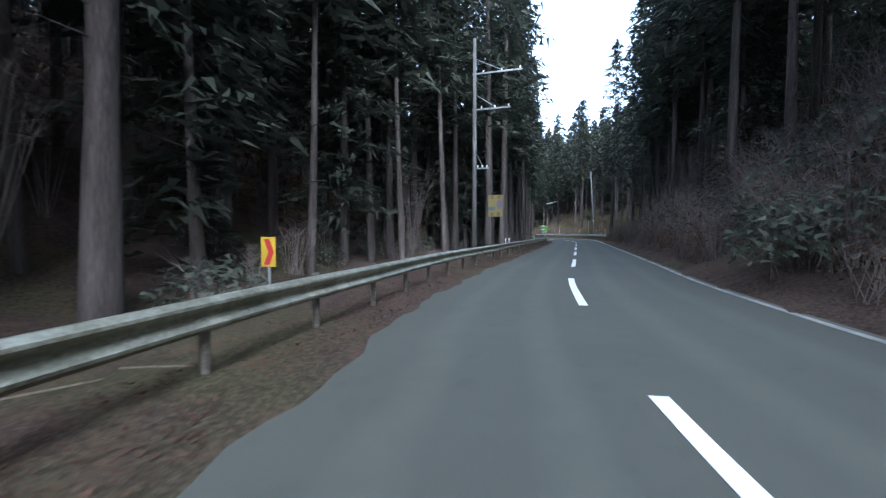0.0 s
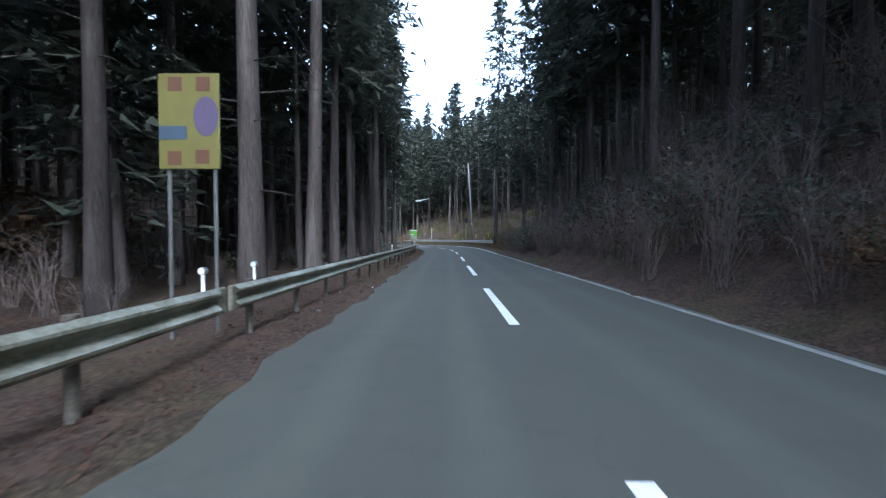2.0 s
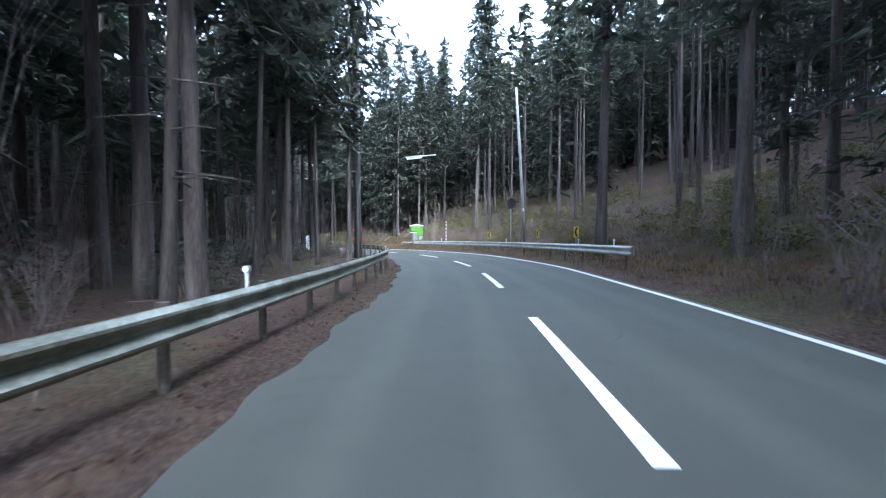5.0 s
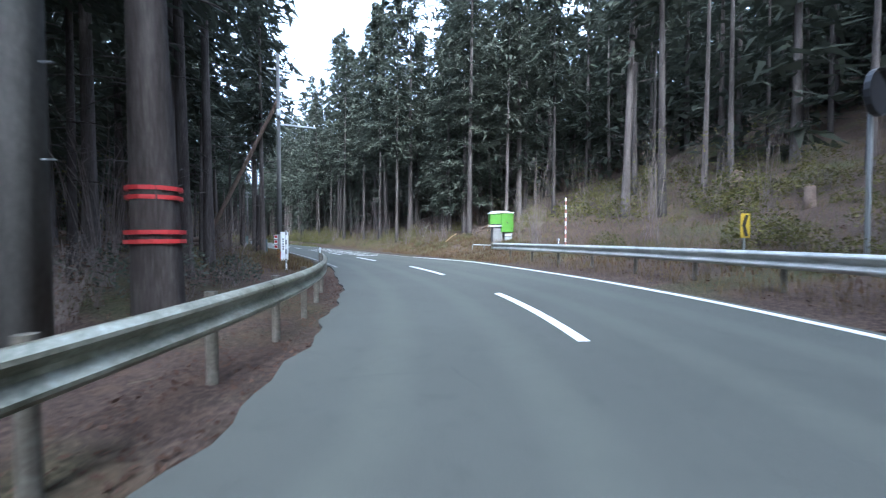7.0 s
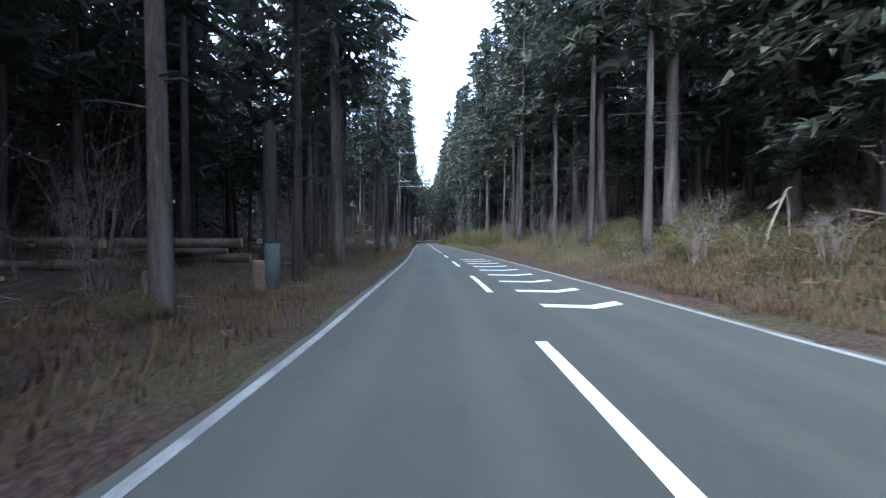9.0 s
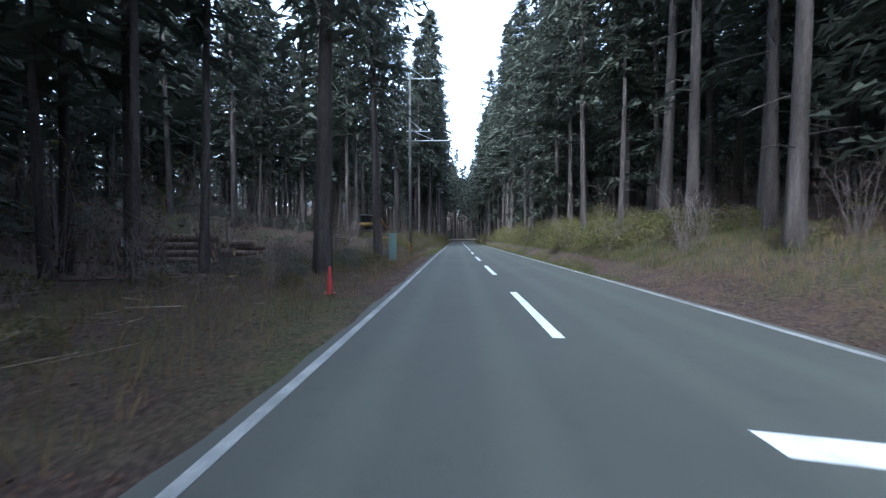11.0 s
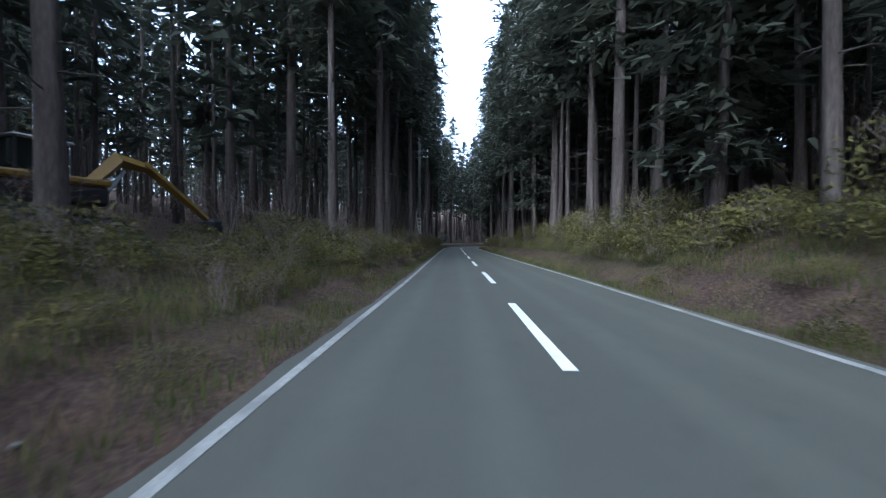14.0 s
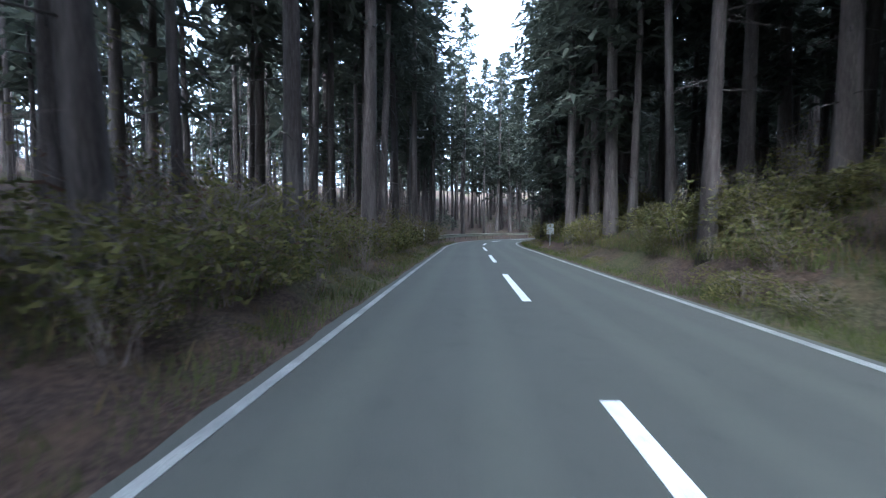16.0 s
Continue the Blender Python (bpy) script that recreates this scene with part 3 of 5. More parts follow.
def plant(kind, x, y, scale=1.0, dz=-0.05, rng=random):
    z = ground_z(x, y) + dz
    ob = copy_thing(kind, pose(x, y, z, rng.uniform(-1.2, 1.2), rng.uniform(-1.2, 1.2), rng.uniform(0, 360)))
    ob.scale = (scale, scale, scale)
    PLACED.append((x, y))
    return ob


def clear(s, u):
    """Whether random trees may stand at s, u."""
    if u < 0:
        near = 5.7 if s < 96 else (7.0 if s < 150 else 6.0)
        for s0, s1, edge in ((103, 117, -10.5), (117, 130, -14.0), (130, 152, -10.5), (152, 168, -25.5), (168, 179, -9.5), (179, 192, -15.5)):
            if s0 <= s < s1 and u > edge:
                return False
        return u < -near
    near = 7.0 if s < 60 else ((9.0 if s < 72 else 13.0) if s < 112 else (8.5 if s < 150 else 6.2))
    return u > near


# trees that stand out one by one: s, u, kind, scale
for s_, u_, k_, c_ in [(122.1, 12.9, 0, 1.05), (122.2, 18.5, 4, 1.1), (120.5, 23.8, 2, 1.0), (149.7, -6.4, 5, 1.1), (159.2, -6.1, 2, 1.0), (166.4, -18.7, 2, 1.0), (181.8, -8.3, 0, 1.05), (78.0, 7.0, 2, 1.1), (71.0, 8.6, 5, 1.0), (22.0, -9.5, 0, 1.0), (29.0, -11.0, 5, 1.0), (36.5, -10.5, 2, 1.0), (26.0, -7.6, 4, 1.0), (31.0, -14.5, 0, 1.0), (167.1, 7.4, 1, 1.1),
                       (127.1, 9.6, 5, 1.05), (123.7, -17.8, 1, 1.0), (126.4, -12.0, 4, 1.0), (33.5, -6.4, 5, 1.15), (38.0, -6.2, 2, 1.2), (47.5, -6.9, 0, 1.1),
                       (52.5, -6.2, 2, 1.1), (60.5, -6.6, 4, 1.0), (66.0, -7.2, 0, 1.0), (197.8, 8.6, 1, 1.0), (205.0, 6.9, 3, 1.2), (245.0, 5.0, 5, 1.0),
                       (242.5, 5.7, 2, 1.0), (239.0, 6.4, 0, 0.95), (236.0, -7.6, 4, 1.0), (240.5, -6.3, 2, 1.0), (255.0, 6.0, 2, 1.2), (262.0, 6.2, 5, 1.2), (249.5, 6.4, 4, 1.2), (130.0, -6.1, 3, 1.0), (124.0, 6.8, 1, 1.0),
                       (130.5, 7.2, 4, 1.0), (136.0, 7.0, 3, 1.05), (145.0, 6.8, 0, 1.0), (99.0, -8.5, 0, 1.0), (105.5, -13.0, 4, 1.0), (110.0, -9.5, 1, 0.9), (137.0, -9.5, 0, 1.0), (133.0, -8.2, 4, 0.95)]:
    x_, y_, _h = along(s_, u_)
    plant(KINDS[k_], float(x_), float(y_), c_, rng=random.Random(int(s_ * 10)))

# young cedars added to darken the slope behind the rail, in place of shaded trunks
for s_, u_, k_ in ((3.0, -9.5, 0), (6.5, -12.5, 2), (10.0, -8.8, 1), (13.5, -11.5, 2), (17.0, -9.2, 0), (20.5, -12.8, 2), (27.0, -12.2, 1), (33.0, -9.6, 0), (-2.0, -8.6, 2), (39.0, -12.0, 2)):
    x_, y_, _h = along(s_, u_)
    plant(LOW[k_], float(x_), float(y_), 0.95 + 0.04 * k_, rng=random.Random(int(s_ * 10 + 99)))

# tall cedars close above the bank on the right, whose crowns narrow the sky
for k_, s_ in enumerate(np.arange(25, 61, 7.6)):
    j_ = random.Random(int(s_ * 13))
    x_, y_, _h = along(s_ + j_.uniform(-1, 1), 7.3 + j_.uniform(-0.3, 0.8))
    plant(KINDS[(k_ * 5 + 2) % 6], float(x_), float(y_), j_.uniform(0.98, 1.12), rng=j_)

# cedars behind the roadside pole, which close the sky over the bend
for k_, (s_, u_) in enumerate(((115.5, -6.3), (121.5, -5.8), (128.5, -6.0))):
    x_, y_, _h = along(s_, u_)
    plant(KINDS[(k_ * 2 + 1) % 6], float(x_), float(y_), 1.08, rng=random.Random(77 + k_))

# cedar with red tape round its trunk, beside the rail
x_, y_, _h = along(88.4, -5.8)
red_tree = plant(KINDS[2], float(x_), float(y_), 1.12, rng=random.Random(3))
tagged(red_tree, "thick cedar with red marking tape round its trunk", "tree")
for z_ in (1.2, 1.31, 1.72, 1.83):
    part("marking_tape", tube([(0.02, 0.02, z_), (0.02, 0.02, z_ + 0.05)], 0.322 if z_ < 1.5 else 0.3, 14), M_RED, red_tree, "red tape")

# rows that close in on the straight
for k_, s_ in enumerate(np.arange(168, 262, 5.2)):
    for u_ in ((-6.3, 6.7) if s_ < 196 else (-6.0, 6.2 if s_ < 225 else 5.7)):
        j_ = random.Random(int(s_ * 7 + u_))
        if (218 < s_ < 224 or s_ < 190) and u_ < 0:
            continue
        x_, y_, _h = along(s_ + j_.uniform(-1.2, 1.2), u_ + j_.uniform(-0.5, 0.7))
        bushy_ = u_ > 0 and j_.random() < 0.4
        plant(LOW[k_ % 3] if bushy_ else KINDS[(k_ * 2 + (u_ > 0)) % 6], float(x_), float(y_),
              (j_.uniform(0.95, 1.12) if s_ < 196 else j_.uniform(1.1, 1.3)) * (1.15 if bushy_ else 1.0), rng=j_)


def scatter(step, reach, seed):
    rng = random.Random(seed)
    pts = []
    for gx in np.arange(-238, 45, step):
        for gy in np.arange(-36, 240, step):
            pts.append((gx + rng.uniform(-.42, .42) * step, gy + rng.uniform(-.42, .42) * step))
    p = np.array(pts)
    s, u = road_place(p[:, 0], p[:, 1])
    return [(x, y, a, b) for (x, y), a, b in zip(pts, s, u) if -24 < a < 385 and abs(b) < reach and clear(a, b)]


rng = random.Random(5)
far_spots = []
count = 0
for x, y, s, u in scatter(3.2, 84, 4):
    d = abs(u)
    if any((x - a) ** 2 + (y - b) ** 2 < 4.0 for a, b in PLACED):
        continue
    if u > 0:
        thin = 0.25 if d < 35 else (0.35 if d < 55 else 0.6)
    elif s < 178:
        thin = 0.28 if d < 35 else (0.35 if d < 55 else 0.55)
    else:
        thin = 0.34 if d < 35 else (0.38 if d < 55 else 0.62)
    if d > 14 and rng.random() < thin:
        continue
    if u < -11 and 50 < s < 92 and rng.random() < 0.35:
        continue
    if u < -8 and 186 < s < 300 and rng.random() < 0.27:
        continue
    if 0 < u < 30 and 64 < s < 108 and rng.random() < 0.4:
        continue
    near = d < (12 if u < 0 else 15) and s > -4
    if near and count < 400:
        low = (u > 0 and s < 52 and rng.random() < 0.45) or (u > 0 and 112 < s < 215 and rng.random() < (0.6 if s < 165 else 0.45)) or (rng.random() < 0.10 and not (u < 0 and (s < 14 or u > -9.5)))
        kind = rng.choice(LOW if low else KINDS)
        if low and u > 0 and s < 60 and count % 3:
            kind = KINDS[count % 6]
        elif low and 0 < u < 9.5 and 112 < s < 215 and count % 3:
            kind = KINDS[count % 6]
        plant(kind, x, y, rng.uniform(0.85, 1.12) * (1.1 if low and s > 112 else 1.0), rng=rng)
        count += 1
    elif not (u > 0 and s < 62 and random.Random(int(x * 90 + y * 7)).random() < 0.3):
        far_spots.append((x, y, s, u))


def far_woods():
    """The forest further back, as one mass of trunks and crowns."""
    shapes = []
    for k in range(11):
        r = random.Random(70 + k)
        h, base = r.uniform(21, 27), r.uniform(8, 12) + (7.5 if 4 < k < 8 else 0)
        bm = trunk_mesh(r, h, r.uniform(0.15, 0.25), 6, 5)
        tv = np.array([v.co for v in bm.verts])
        bm.verts.index_update()
        tf = [[v.index for v in fc.verts] for fc in bm.faces if len(fc.verts) == 4]
        bm.free()
        cv, cf = crown_arrays(r, h, base - 4.5, 2.9 if k < 5 else 2.3, 38 if k < 5 else 28, 9, 1.15)
        if k in (3, 4):
            cv, cf = crown_arrays(r, h, base - 4.0, 3.2, 26, 7, 1.7)
        if k > 7:
            cv, cf = crown_arrays(r, 24, 0.8, 3.6, 46, 9, 1.2)
        shapes.append((tv, np.array(tf), np.array([tuple(c) for c in cv]), np.array(cf)))
    r = random.Random(9)
    T, TF, Cv, CF, nt, nc = [], [], [], [], 0, 0
    zs = height([p[0] for p in far_spots], [p[1] for p in far_spots])
    for (x, y, s, u), z in zip(far_spots, zs):
        low = u > 21 and 96 < s < 200 and r.random() < (0.75 if s < 150 else 0.45)
        low = low or (u < -22 and 92 < s < 180 and r.random() < 0.4)
        tv, tf, cv, cf = r.choice(shapes[8:] if low else shapes[5:8] if (58 < s < 112 and 0 < u < 34) or (186 < s < 290 and u < 0 and r.random() < 0.5) else (shapes[3:5] if abs(u) > 42 else shapes[:3]))
        a, sc = r.uniform(0, 6.283), r.uniform(0.85, 1.15)
        m = np.array([[math.cos(a), -math.sin(a), 0], [math.sin(a), math.cos(a), 0], [0, 0, 1]]) * sc
        o = np.array([x, y, z])
        T.append(tv @ m.T + o)
        TF.append(tf + nt)
        nt += len(tv)
        Cv.append(cv @ m.T + o)
        CF.append(cf + nc)
        nc += len(cv)
    # the skyline woods
    r = random.Random(12)
    spots = []
    for gx in np.arange(-330, 150, 7.0):
        for gy in np.arange(-130, 340, 7.0):
            spots.append((gx + r.uniform(-3, 3), gy + r.uniform(-3, 3)))
    ps = np.array(spots)
    ss, us = road_place(ps[:, 0], ps[:, 1])
    keep = (np.abs(us) > 82) & (np.abs(us) < 135)
    small = []
    for k in range(3):
        cv, cf = crown_arrays(r, 24, 0.3, 4.4, 24, 6, 2.7)
        small.append((np.array([tuple(q) for q in cv]), np.array(cf)))
    zz = height(ps[:, 0], ps[:, 1])
    for (x, y), z, s, u in zip(ps[keep], zz[keep], ss[keep], us[keep]):
        cv, cf = r.choice(small)
        a = r.uniform(0, 6.283)
        m = np.array([[math.cos(a), -math.sin(a), 0], [math.sin(a), math.cos(a), 0], [0, 0, 1]]) * r.uniform(0.8, 1.2) * (0.72 if s > 190 and u < 0 else 1.0)
        Cv.append(cv @ m.T + np.array([x, y, z]))
        CF.append(cf + nc)
        nc += len(cv)
    woods = thing("far_woods", (0, 0, 0), "dense cedar forest standing back from the road", "forest", kind="stuff")
    tagged(from_mesh("trunks", mesh("trunks", np.concatenate(T), np.concatenate(TF), M_BARK, True), woods), kind="stuff")
    tagged(from_mesh("crowns", mesh("crowns", np.concatenate(Cv), np.concatenate(CF), M_CEDAR), woods), kind="stuff")


far_woods()
for k in KINDS + LOW:
    for c in list(k.children):
        bpy.data.objects.remove(c)
    bpy.data.objects.remove(k)


# ---- roadside furniture ----
def utility_pole(s, u, h, arms, tape=(), strut=False, group="utility poles", side=1, thin=1.0):
    """A tapered concrete pole; arms are (height, reach towards the road, reach away)."""
    at, head = set_on(s, u)
    pole = thing("utility_pole", at, "grey concrete utility pole with steel crossarms", "utility pole", group, head)
    part("pole", tube([(0, 0, -0.3), (0, 0, h * 0.5), (0, 0, h)], [0.19 * thin, 0.155 * thin, 0.115 * thin], 14), M_POLE, pole, smooth=True)
    for z, out, back in arms:
        arm = part("crossarm", box(out + back, 0.075, 0.075, (side * (out - back) / 2, 0.15, z), 0.008), M_STEEL, pole)
        part("brace", tube([(side * 0.1, 0.15, z + 0.75), (side * out * 0.6, 0.15, z + 0.03)], 0.022, 6), M_STEEL, arm)
        for k in range(3):
            x = side * (out - 0.1 - k * (out + back - 0.3) / 2.4)
            part("insulator", tube([(x, 0.15, z + 0.03), (x, 0.15, z + 0.1), (x, 0.15, z + 0.11), (x, 0.15, z + 0.16)], [0.02, 0.05, 0.035, 0.045], 8), M_WHITE, arm)
    for k in range(7):
        z = 2.2 + 0.45 * k
        part("step_bolt", tube([(0.12 * (-1) ** k, 0, z), (0.3 * (-1) ** k, 0, z)], 0.01, 5), M_STEEL, pole)
    if tape:
        z0, z1 = tape
        rs = 0.19 * thin + 0.01
        sleeve = part("warning_sleeve", tube([(0, 0, z0), (0, 0, z1)], rs, 18), M_STRIPE, pole, "yellow sleeve with black diagonal stripes")
        n = int((z1 - z0) / 0.16)
        for k in range(n):
            bm = bmesh.new()
            rows = []
            for j in range(10):
                a = -1.9 + j * 0.42
                z = min(max(z0 + 0.16 * k + 0.05 * j - 0.1, z0), z1 - 0.07)
                rows.append((bm.verts.new(((rs + 0.003) * math.sin(a), -(rs + 0.003) * math.cos(a), z)), bm.verts.new(((rs + 0.003) * math.sin(a), -(rs + 0.003) * math.cos(a), z + 0.07)),
                             bm.verts.new(((rs - 0.001) * math.sin(a), -(rs - 0.001) * math.cos(a), z + 0.07)), bm.verts.new(((rs - 0.001) * math.sin(a), -(rs - 0.001) * math.cos(a), z))))
            for p, q in zip(rows, rows[1:]):
                for i in range(4):
                    bm.faces.new((p[i], q[i], q[(i + 1) % 4], p[(i + 1) % 4]))
            part("stripe", bm, M_BLACK, sleeve)
    if strut:
        part("strut", tube([(0, 0, h * 0.78), (-4.6, 2.0, 0.1)], [0.1, 0.13], 10), M_LOG, pole, "brown wooden strut pole")
        part("transformer_box", box(0.3, 0.26, 0.42, (0.0, -0.26, 8.9), 0.03), M_STEEL, pole)
    return pole, at, head


POLES = [utility_pole(23.6, -5.2, 11.8, [(10.0, 2.5, 0.15), (8.1, 1.9, 0.15), (4.95, 0.75, 0.15)], thin=0.7),
         utility_pole(86.3, -5.9, 15.0, [(13.6, 1.0, 0.8), (12.8, 0.9, 0.5), (6.0, 0.2, 1.7)]),
         utility_pole(111.1, -5.5, 12.5, [(8.35, 2.2, 0.3), (9.9, 1.6, 0.3), (11.6, 1.0, 0.6)], (0.22, 1.12), True, thin=0.8),
         utility_pole(165.7, -4.9, 13.5, [(13.0, 1.9, 0.4), (9.1, 1.5, 0.3), (8.4, 3.0, 0.3)], (0.1, 0.8), thin=0.68),
         utility_pole(221.2, -5.1, 12.5, [(11.0, 1.0, 0.5), (10.3, 1.0, 0.4)], (0.2, 1.0)),
         utility_pole(256.5, -6.6, 12.0, [(9.5, 1.6, 0.4), (8.8, 1.2, 0.3)])]


def cable(a, b, sag):
    p, q = Vector(a), Vector(b)
    pts = []
    for i in range(13):
        t = i / 12
        pts.append(p.lerp(q, t) - Vector((0, 0, sag * 4 * t * (1 - t))))
    return tube(pts, 0.011, 5)


for (pa, aa, _h), (pb, ab, _g) in zip(POLES, POLES[1:]):
    for dz, off in ((8.4, 0.25), (9.2, 0.5)):
        wire = part("overhead_cable", cable((aa[0] + off, aa[1], aa[2] + min(dz, 7.2 if pa == POLES[0][0] else 99)), (ab[0] + off, ab[1], ab[2] + dz), 0.55), M_WIRE)
        tagged(wire, "thin black overhead cable strung between the utility poles", "cable", "overhead cables")


M_PALEPOLE = two_scale("pale_concrete_pole", (0.13, 0.13, 0.125), (0.2, 0.2, 0.19), (0.28, 0.275, 0.26), 1.2, 30.0, 0.85, 0, 0.3, 0.2, 0.003, (1, 1, 0.3))


def slanted_pole(s, u, h, lean, label):
    at, head = set_on(s, u)
    pole = thing("stay_pole", at, label, "pole", turn=head)
    part("pole", tube([(0, 0, -0.3), (lean * 0.5, 0, h * 0.5), (lean, 0, h)], [0.15, 0.125, 0.1], 12), M_PALEPOLE, pole, smooth=True)
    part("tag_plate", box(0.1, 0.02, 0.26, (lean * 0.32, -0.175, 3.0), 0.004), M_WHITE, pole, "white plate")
    return pole


def crossing_cable():
    """A cable over the road between two poles, with pale insulating sleeves."""
    (xa, ya, _a), (xb, yb, _b) = along(86.3, -5.9), along(89.2, 7.7)
    p, q = Vector((float(xa), float(ya), 6.6)), Vector((float(xb), float(yb), 9.0))
    c = thing("crossing_cable", p, "thin cable over the road with pale insulating sleeves", "cable")
    part("cable", tube([(0, 0, 0), (q - p) * 0.5 - Vector((0, 0, 0.02)), q - p], 0.012, 5), M_WIRE, c)
    for a, b, dz, r in ((0.25, 0.42, -0.02, 0.03), (0.255, 0.34, -0.14, 0.045)):
        part("sleeve", tube([(q - p) * a + Vector((0, 0, dz)), (q - p) * b + Vector((0, 0, dz))], r, 8), M_WHITE, c, "pale insulating sleeve")
    part("hanger", tube([(q - p) * 0.26 + Vector((0, 0, -0.14)), (q - p) * 0.26 + Vector((0, 0, 0))], 0.012, 5), M_WIRE, c)


crossing_cable()
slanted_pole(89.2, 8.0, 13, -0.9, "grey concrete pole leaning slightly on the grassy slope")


def chevron_sign(s, u, left, face=M_YELLOW, base=1.25, z=None, swing=0):
    at, head = set_on(s, u)
    head += swing
    if z is not None:
        at = (at[0], at[1], z)
    sign = thing("chevron_sign", at, "yellow chevron curve marker with a red arrow on a steel post", "road sign", "chevron curve markers", head)
    part("post", tube([(0, 0.03, -0.3), (0, 0.03, base + 0.5)], 0.03, 8), M_STEEL, sign)
    panel = part("panel", box(0.34, 0.02, 0.62, (0, 0, base + 0.31), 0.008), face, sign)
    d = -1 if left else 1
    bm = bmesh.new()
    prof = [(-0.1, 0.27), (0.03, 0.27), (0.14, 0.0), (0.03, -0.27), (-0.1, -0.27), (0.01, 0.0)]
    f = [bm.verts.new((d * x, -0.016, base + 0.31 + y)) for x, y in prof]
    g = [bm.verts.new((d * x, -0.008, base + 0.31 + y)) for x, y in prof]
    for i in range(6):
        bm.faces.new((f[i], f[(i + 1) % 6], g[(i + 1) % 6], g[i]))
    bm.faces.new((f[0], f[1], f[2], f[5]))
    bm.faces.new((f[5], f[2], f[3], f[4]))
    bmesh.ops.recalc_face_normals(bm, faces=bm.faces)
    part("arrow", bm, M_RED if not left else M_BLACK, panel)
    return sign


chevron_sign(9.3, -6.36, False, base=0.71, z=0.0)
for s_, u_, w_ in ((84.7, 6.4, 35), (91.8, 6.3, 10), (79.5, 6.4, 10)):
    tagged(chevron_sign(s_, u_, True, base=0.95, swing=w_), "yellow curve marker with a black arrow behind the guard rail", "road sign")


def delineator(s, u, top, mat, z0=0.0, foot=0.0):
    x, y, h = along(s, u)
    d = thing("delineator", (float(x), float(y), z0), "white delineator post with a round reflector beside the rail", "delineator", "road delineators", float(h))
    part("post", tube([(0, 0, foot), (0, 0, top - 0.04)], 0.024, 8), mat, d)
    ref = part("reflector", tube([(0, -0.035, top), (0, 0.035, top)], 0.048, 16), M_STEEL, d)
    part("lens", tube([(0, -0.04, top), (0, -0.036, top)], 0.04, 16), M_WHITE, ref)
    return d


for s_ in (27.25, 28.6, 45.0, 62.0, 77.0, 99.6):
    delineator(s_, -4.09 + float(flare(s_)), 1.02, M_WHITE, 0.0, 0.62)
for s_ in (76.5, 87.0, 98.0, 73.0):
    delineator(s_, 5.06, 1.35, M_WHITE, 0.0, 0.95)


M_RINGRED = plain("faded_red_ring", (0.36, 0.16, 0.12), 0.6)


def marker_post(s, u, h, label, z0=None):
    """A slim post ringed in red and white."""
    at, head = set_on(s, u)
    m = thing("marker_post", at, label, "marker post", turn=head)
    part("post", tube([(0, 0, -0.2), (0, 0, h)], 0.035, 10), M_WHITE, m)
    n = int(h / 0.4)
    for k in range(n):
        part("ring", tube([(0, 0, 0.25 + 0.4 * k), (0, 0, 0.45 + 0.4 * k)], 0.0375, 10), M_RINGRED if "ringed in red" in label else M_STEEL, m)
    return m


marker_post(100.6, 7.3, 2.6, "slim marker post ringed in red and white on the verge")
marker_post(102.3, -5.5, 1.6, "weathered white marker post beside the end of the guard rail")
marker_post(253.5, -4.9, 1.2, "weathered white marker post at the outside of the bend")


def text_bars(parent, rows, y, mat):
    """Plain bars for writing too small to read: x, z, width, height."""
    for x, z, w, h in rows:
        part("writing_bar", box(w, 0.006, h, (x, y, z), 0.0), mat, parent)


M_PRINT = plain("dull_red_print", (0.09, 0.04, 0.022), 0.6)


def yellow_board():
    at, head = set_on(28.45, -4.97)
    b = thing("notice_board", (at[0], at[1], 0.22), "tall yellow printed notice board with red and blue pictures", "notice board", turn=head)
    for x in (-0.35, 0.35):
        part("leg", tube([(x, 0.06, -0.9), (x, 0.06, 3.5)], 0.03, 8), M_POLE, b)
    panel = part("panel", box(0.92, 0.03, 1.42, (0, 0, 2.95), 0.01), M_DULL_YELLOW, b, "dull yellow panel")
    for x, z in ((-0.2, 3.5), (0.22, 3.5), (-0.22, 2.4), (0.2, 2.42)):
        part("picture", box(0.21, 0.008, 0.21, (x, -0.018, z), 0.002), M_PRINT, panel, "red square picture")
    part("picture", box(0.42, 0.008, 0.2, (-0.24, -0.018, 2.78), 0.002), M_BLUE, panel, "blue printed patch")
    bm = bmesh.new()
    r = bmesh.ops.create_uvsphere(bm, u_segments=16, v_segments=8, radius=1.0)
    bmesh.ops.transform(bm, verts=bm.verts, matrix=Matrix.LocRotScale((0.26, -0.018, 3.02), None, (0.19, 0.006, 0.3)))
    part("picture", bm, plain("purple_print", (0.08, 0.062, 0.11), 0.5), panel, "purple oval picture")


yellow_board()


def banner_sign():
    at, head = set_on(109.3, -5.35)
    b = thing("upright_sign", at, "narrow white sign board with black upright lettering on a wooden frame", "sign", turn=head + 8)
    panel = part("panel", box(0.42, 0.03, 1.62, (0, 0, 0.92), 0.008), M_WHITE, b)
    rows = [(0.09, 1.52 - 0.15 * k, 0.09, 0.1) for k in range(8)] + [(-0.08, 1.32 - 0.14 * k, 0.07, 0.09) for k in range(5)]
    text_bars(panel, rows, -0.018, M_BLACK)
    for x in (-0.19, 0.19):
        part("leg", box(0.04, 0.04, 1.8, (x, 0.04, 0.75), 0.004), M_WOOD, b)
    part("prop", tube([(-0.3, -0.25, 0.0), (-0.2, 0.0, 0.6)], 0.018, 6), M_CONE, b, "red and white prop stick")


banner_sign()


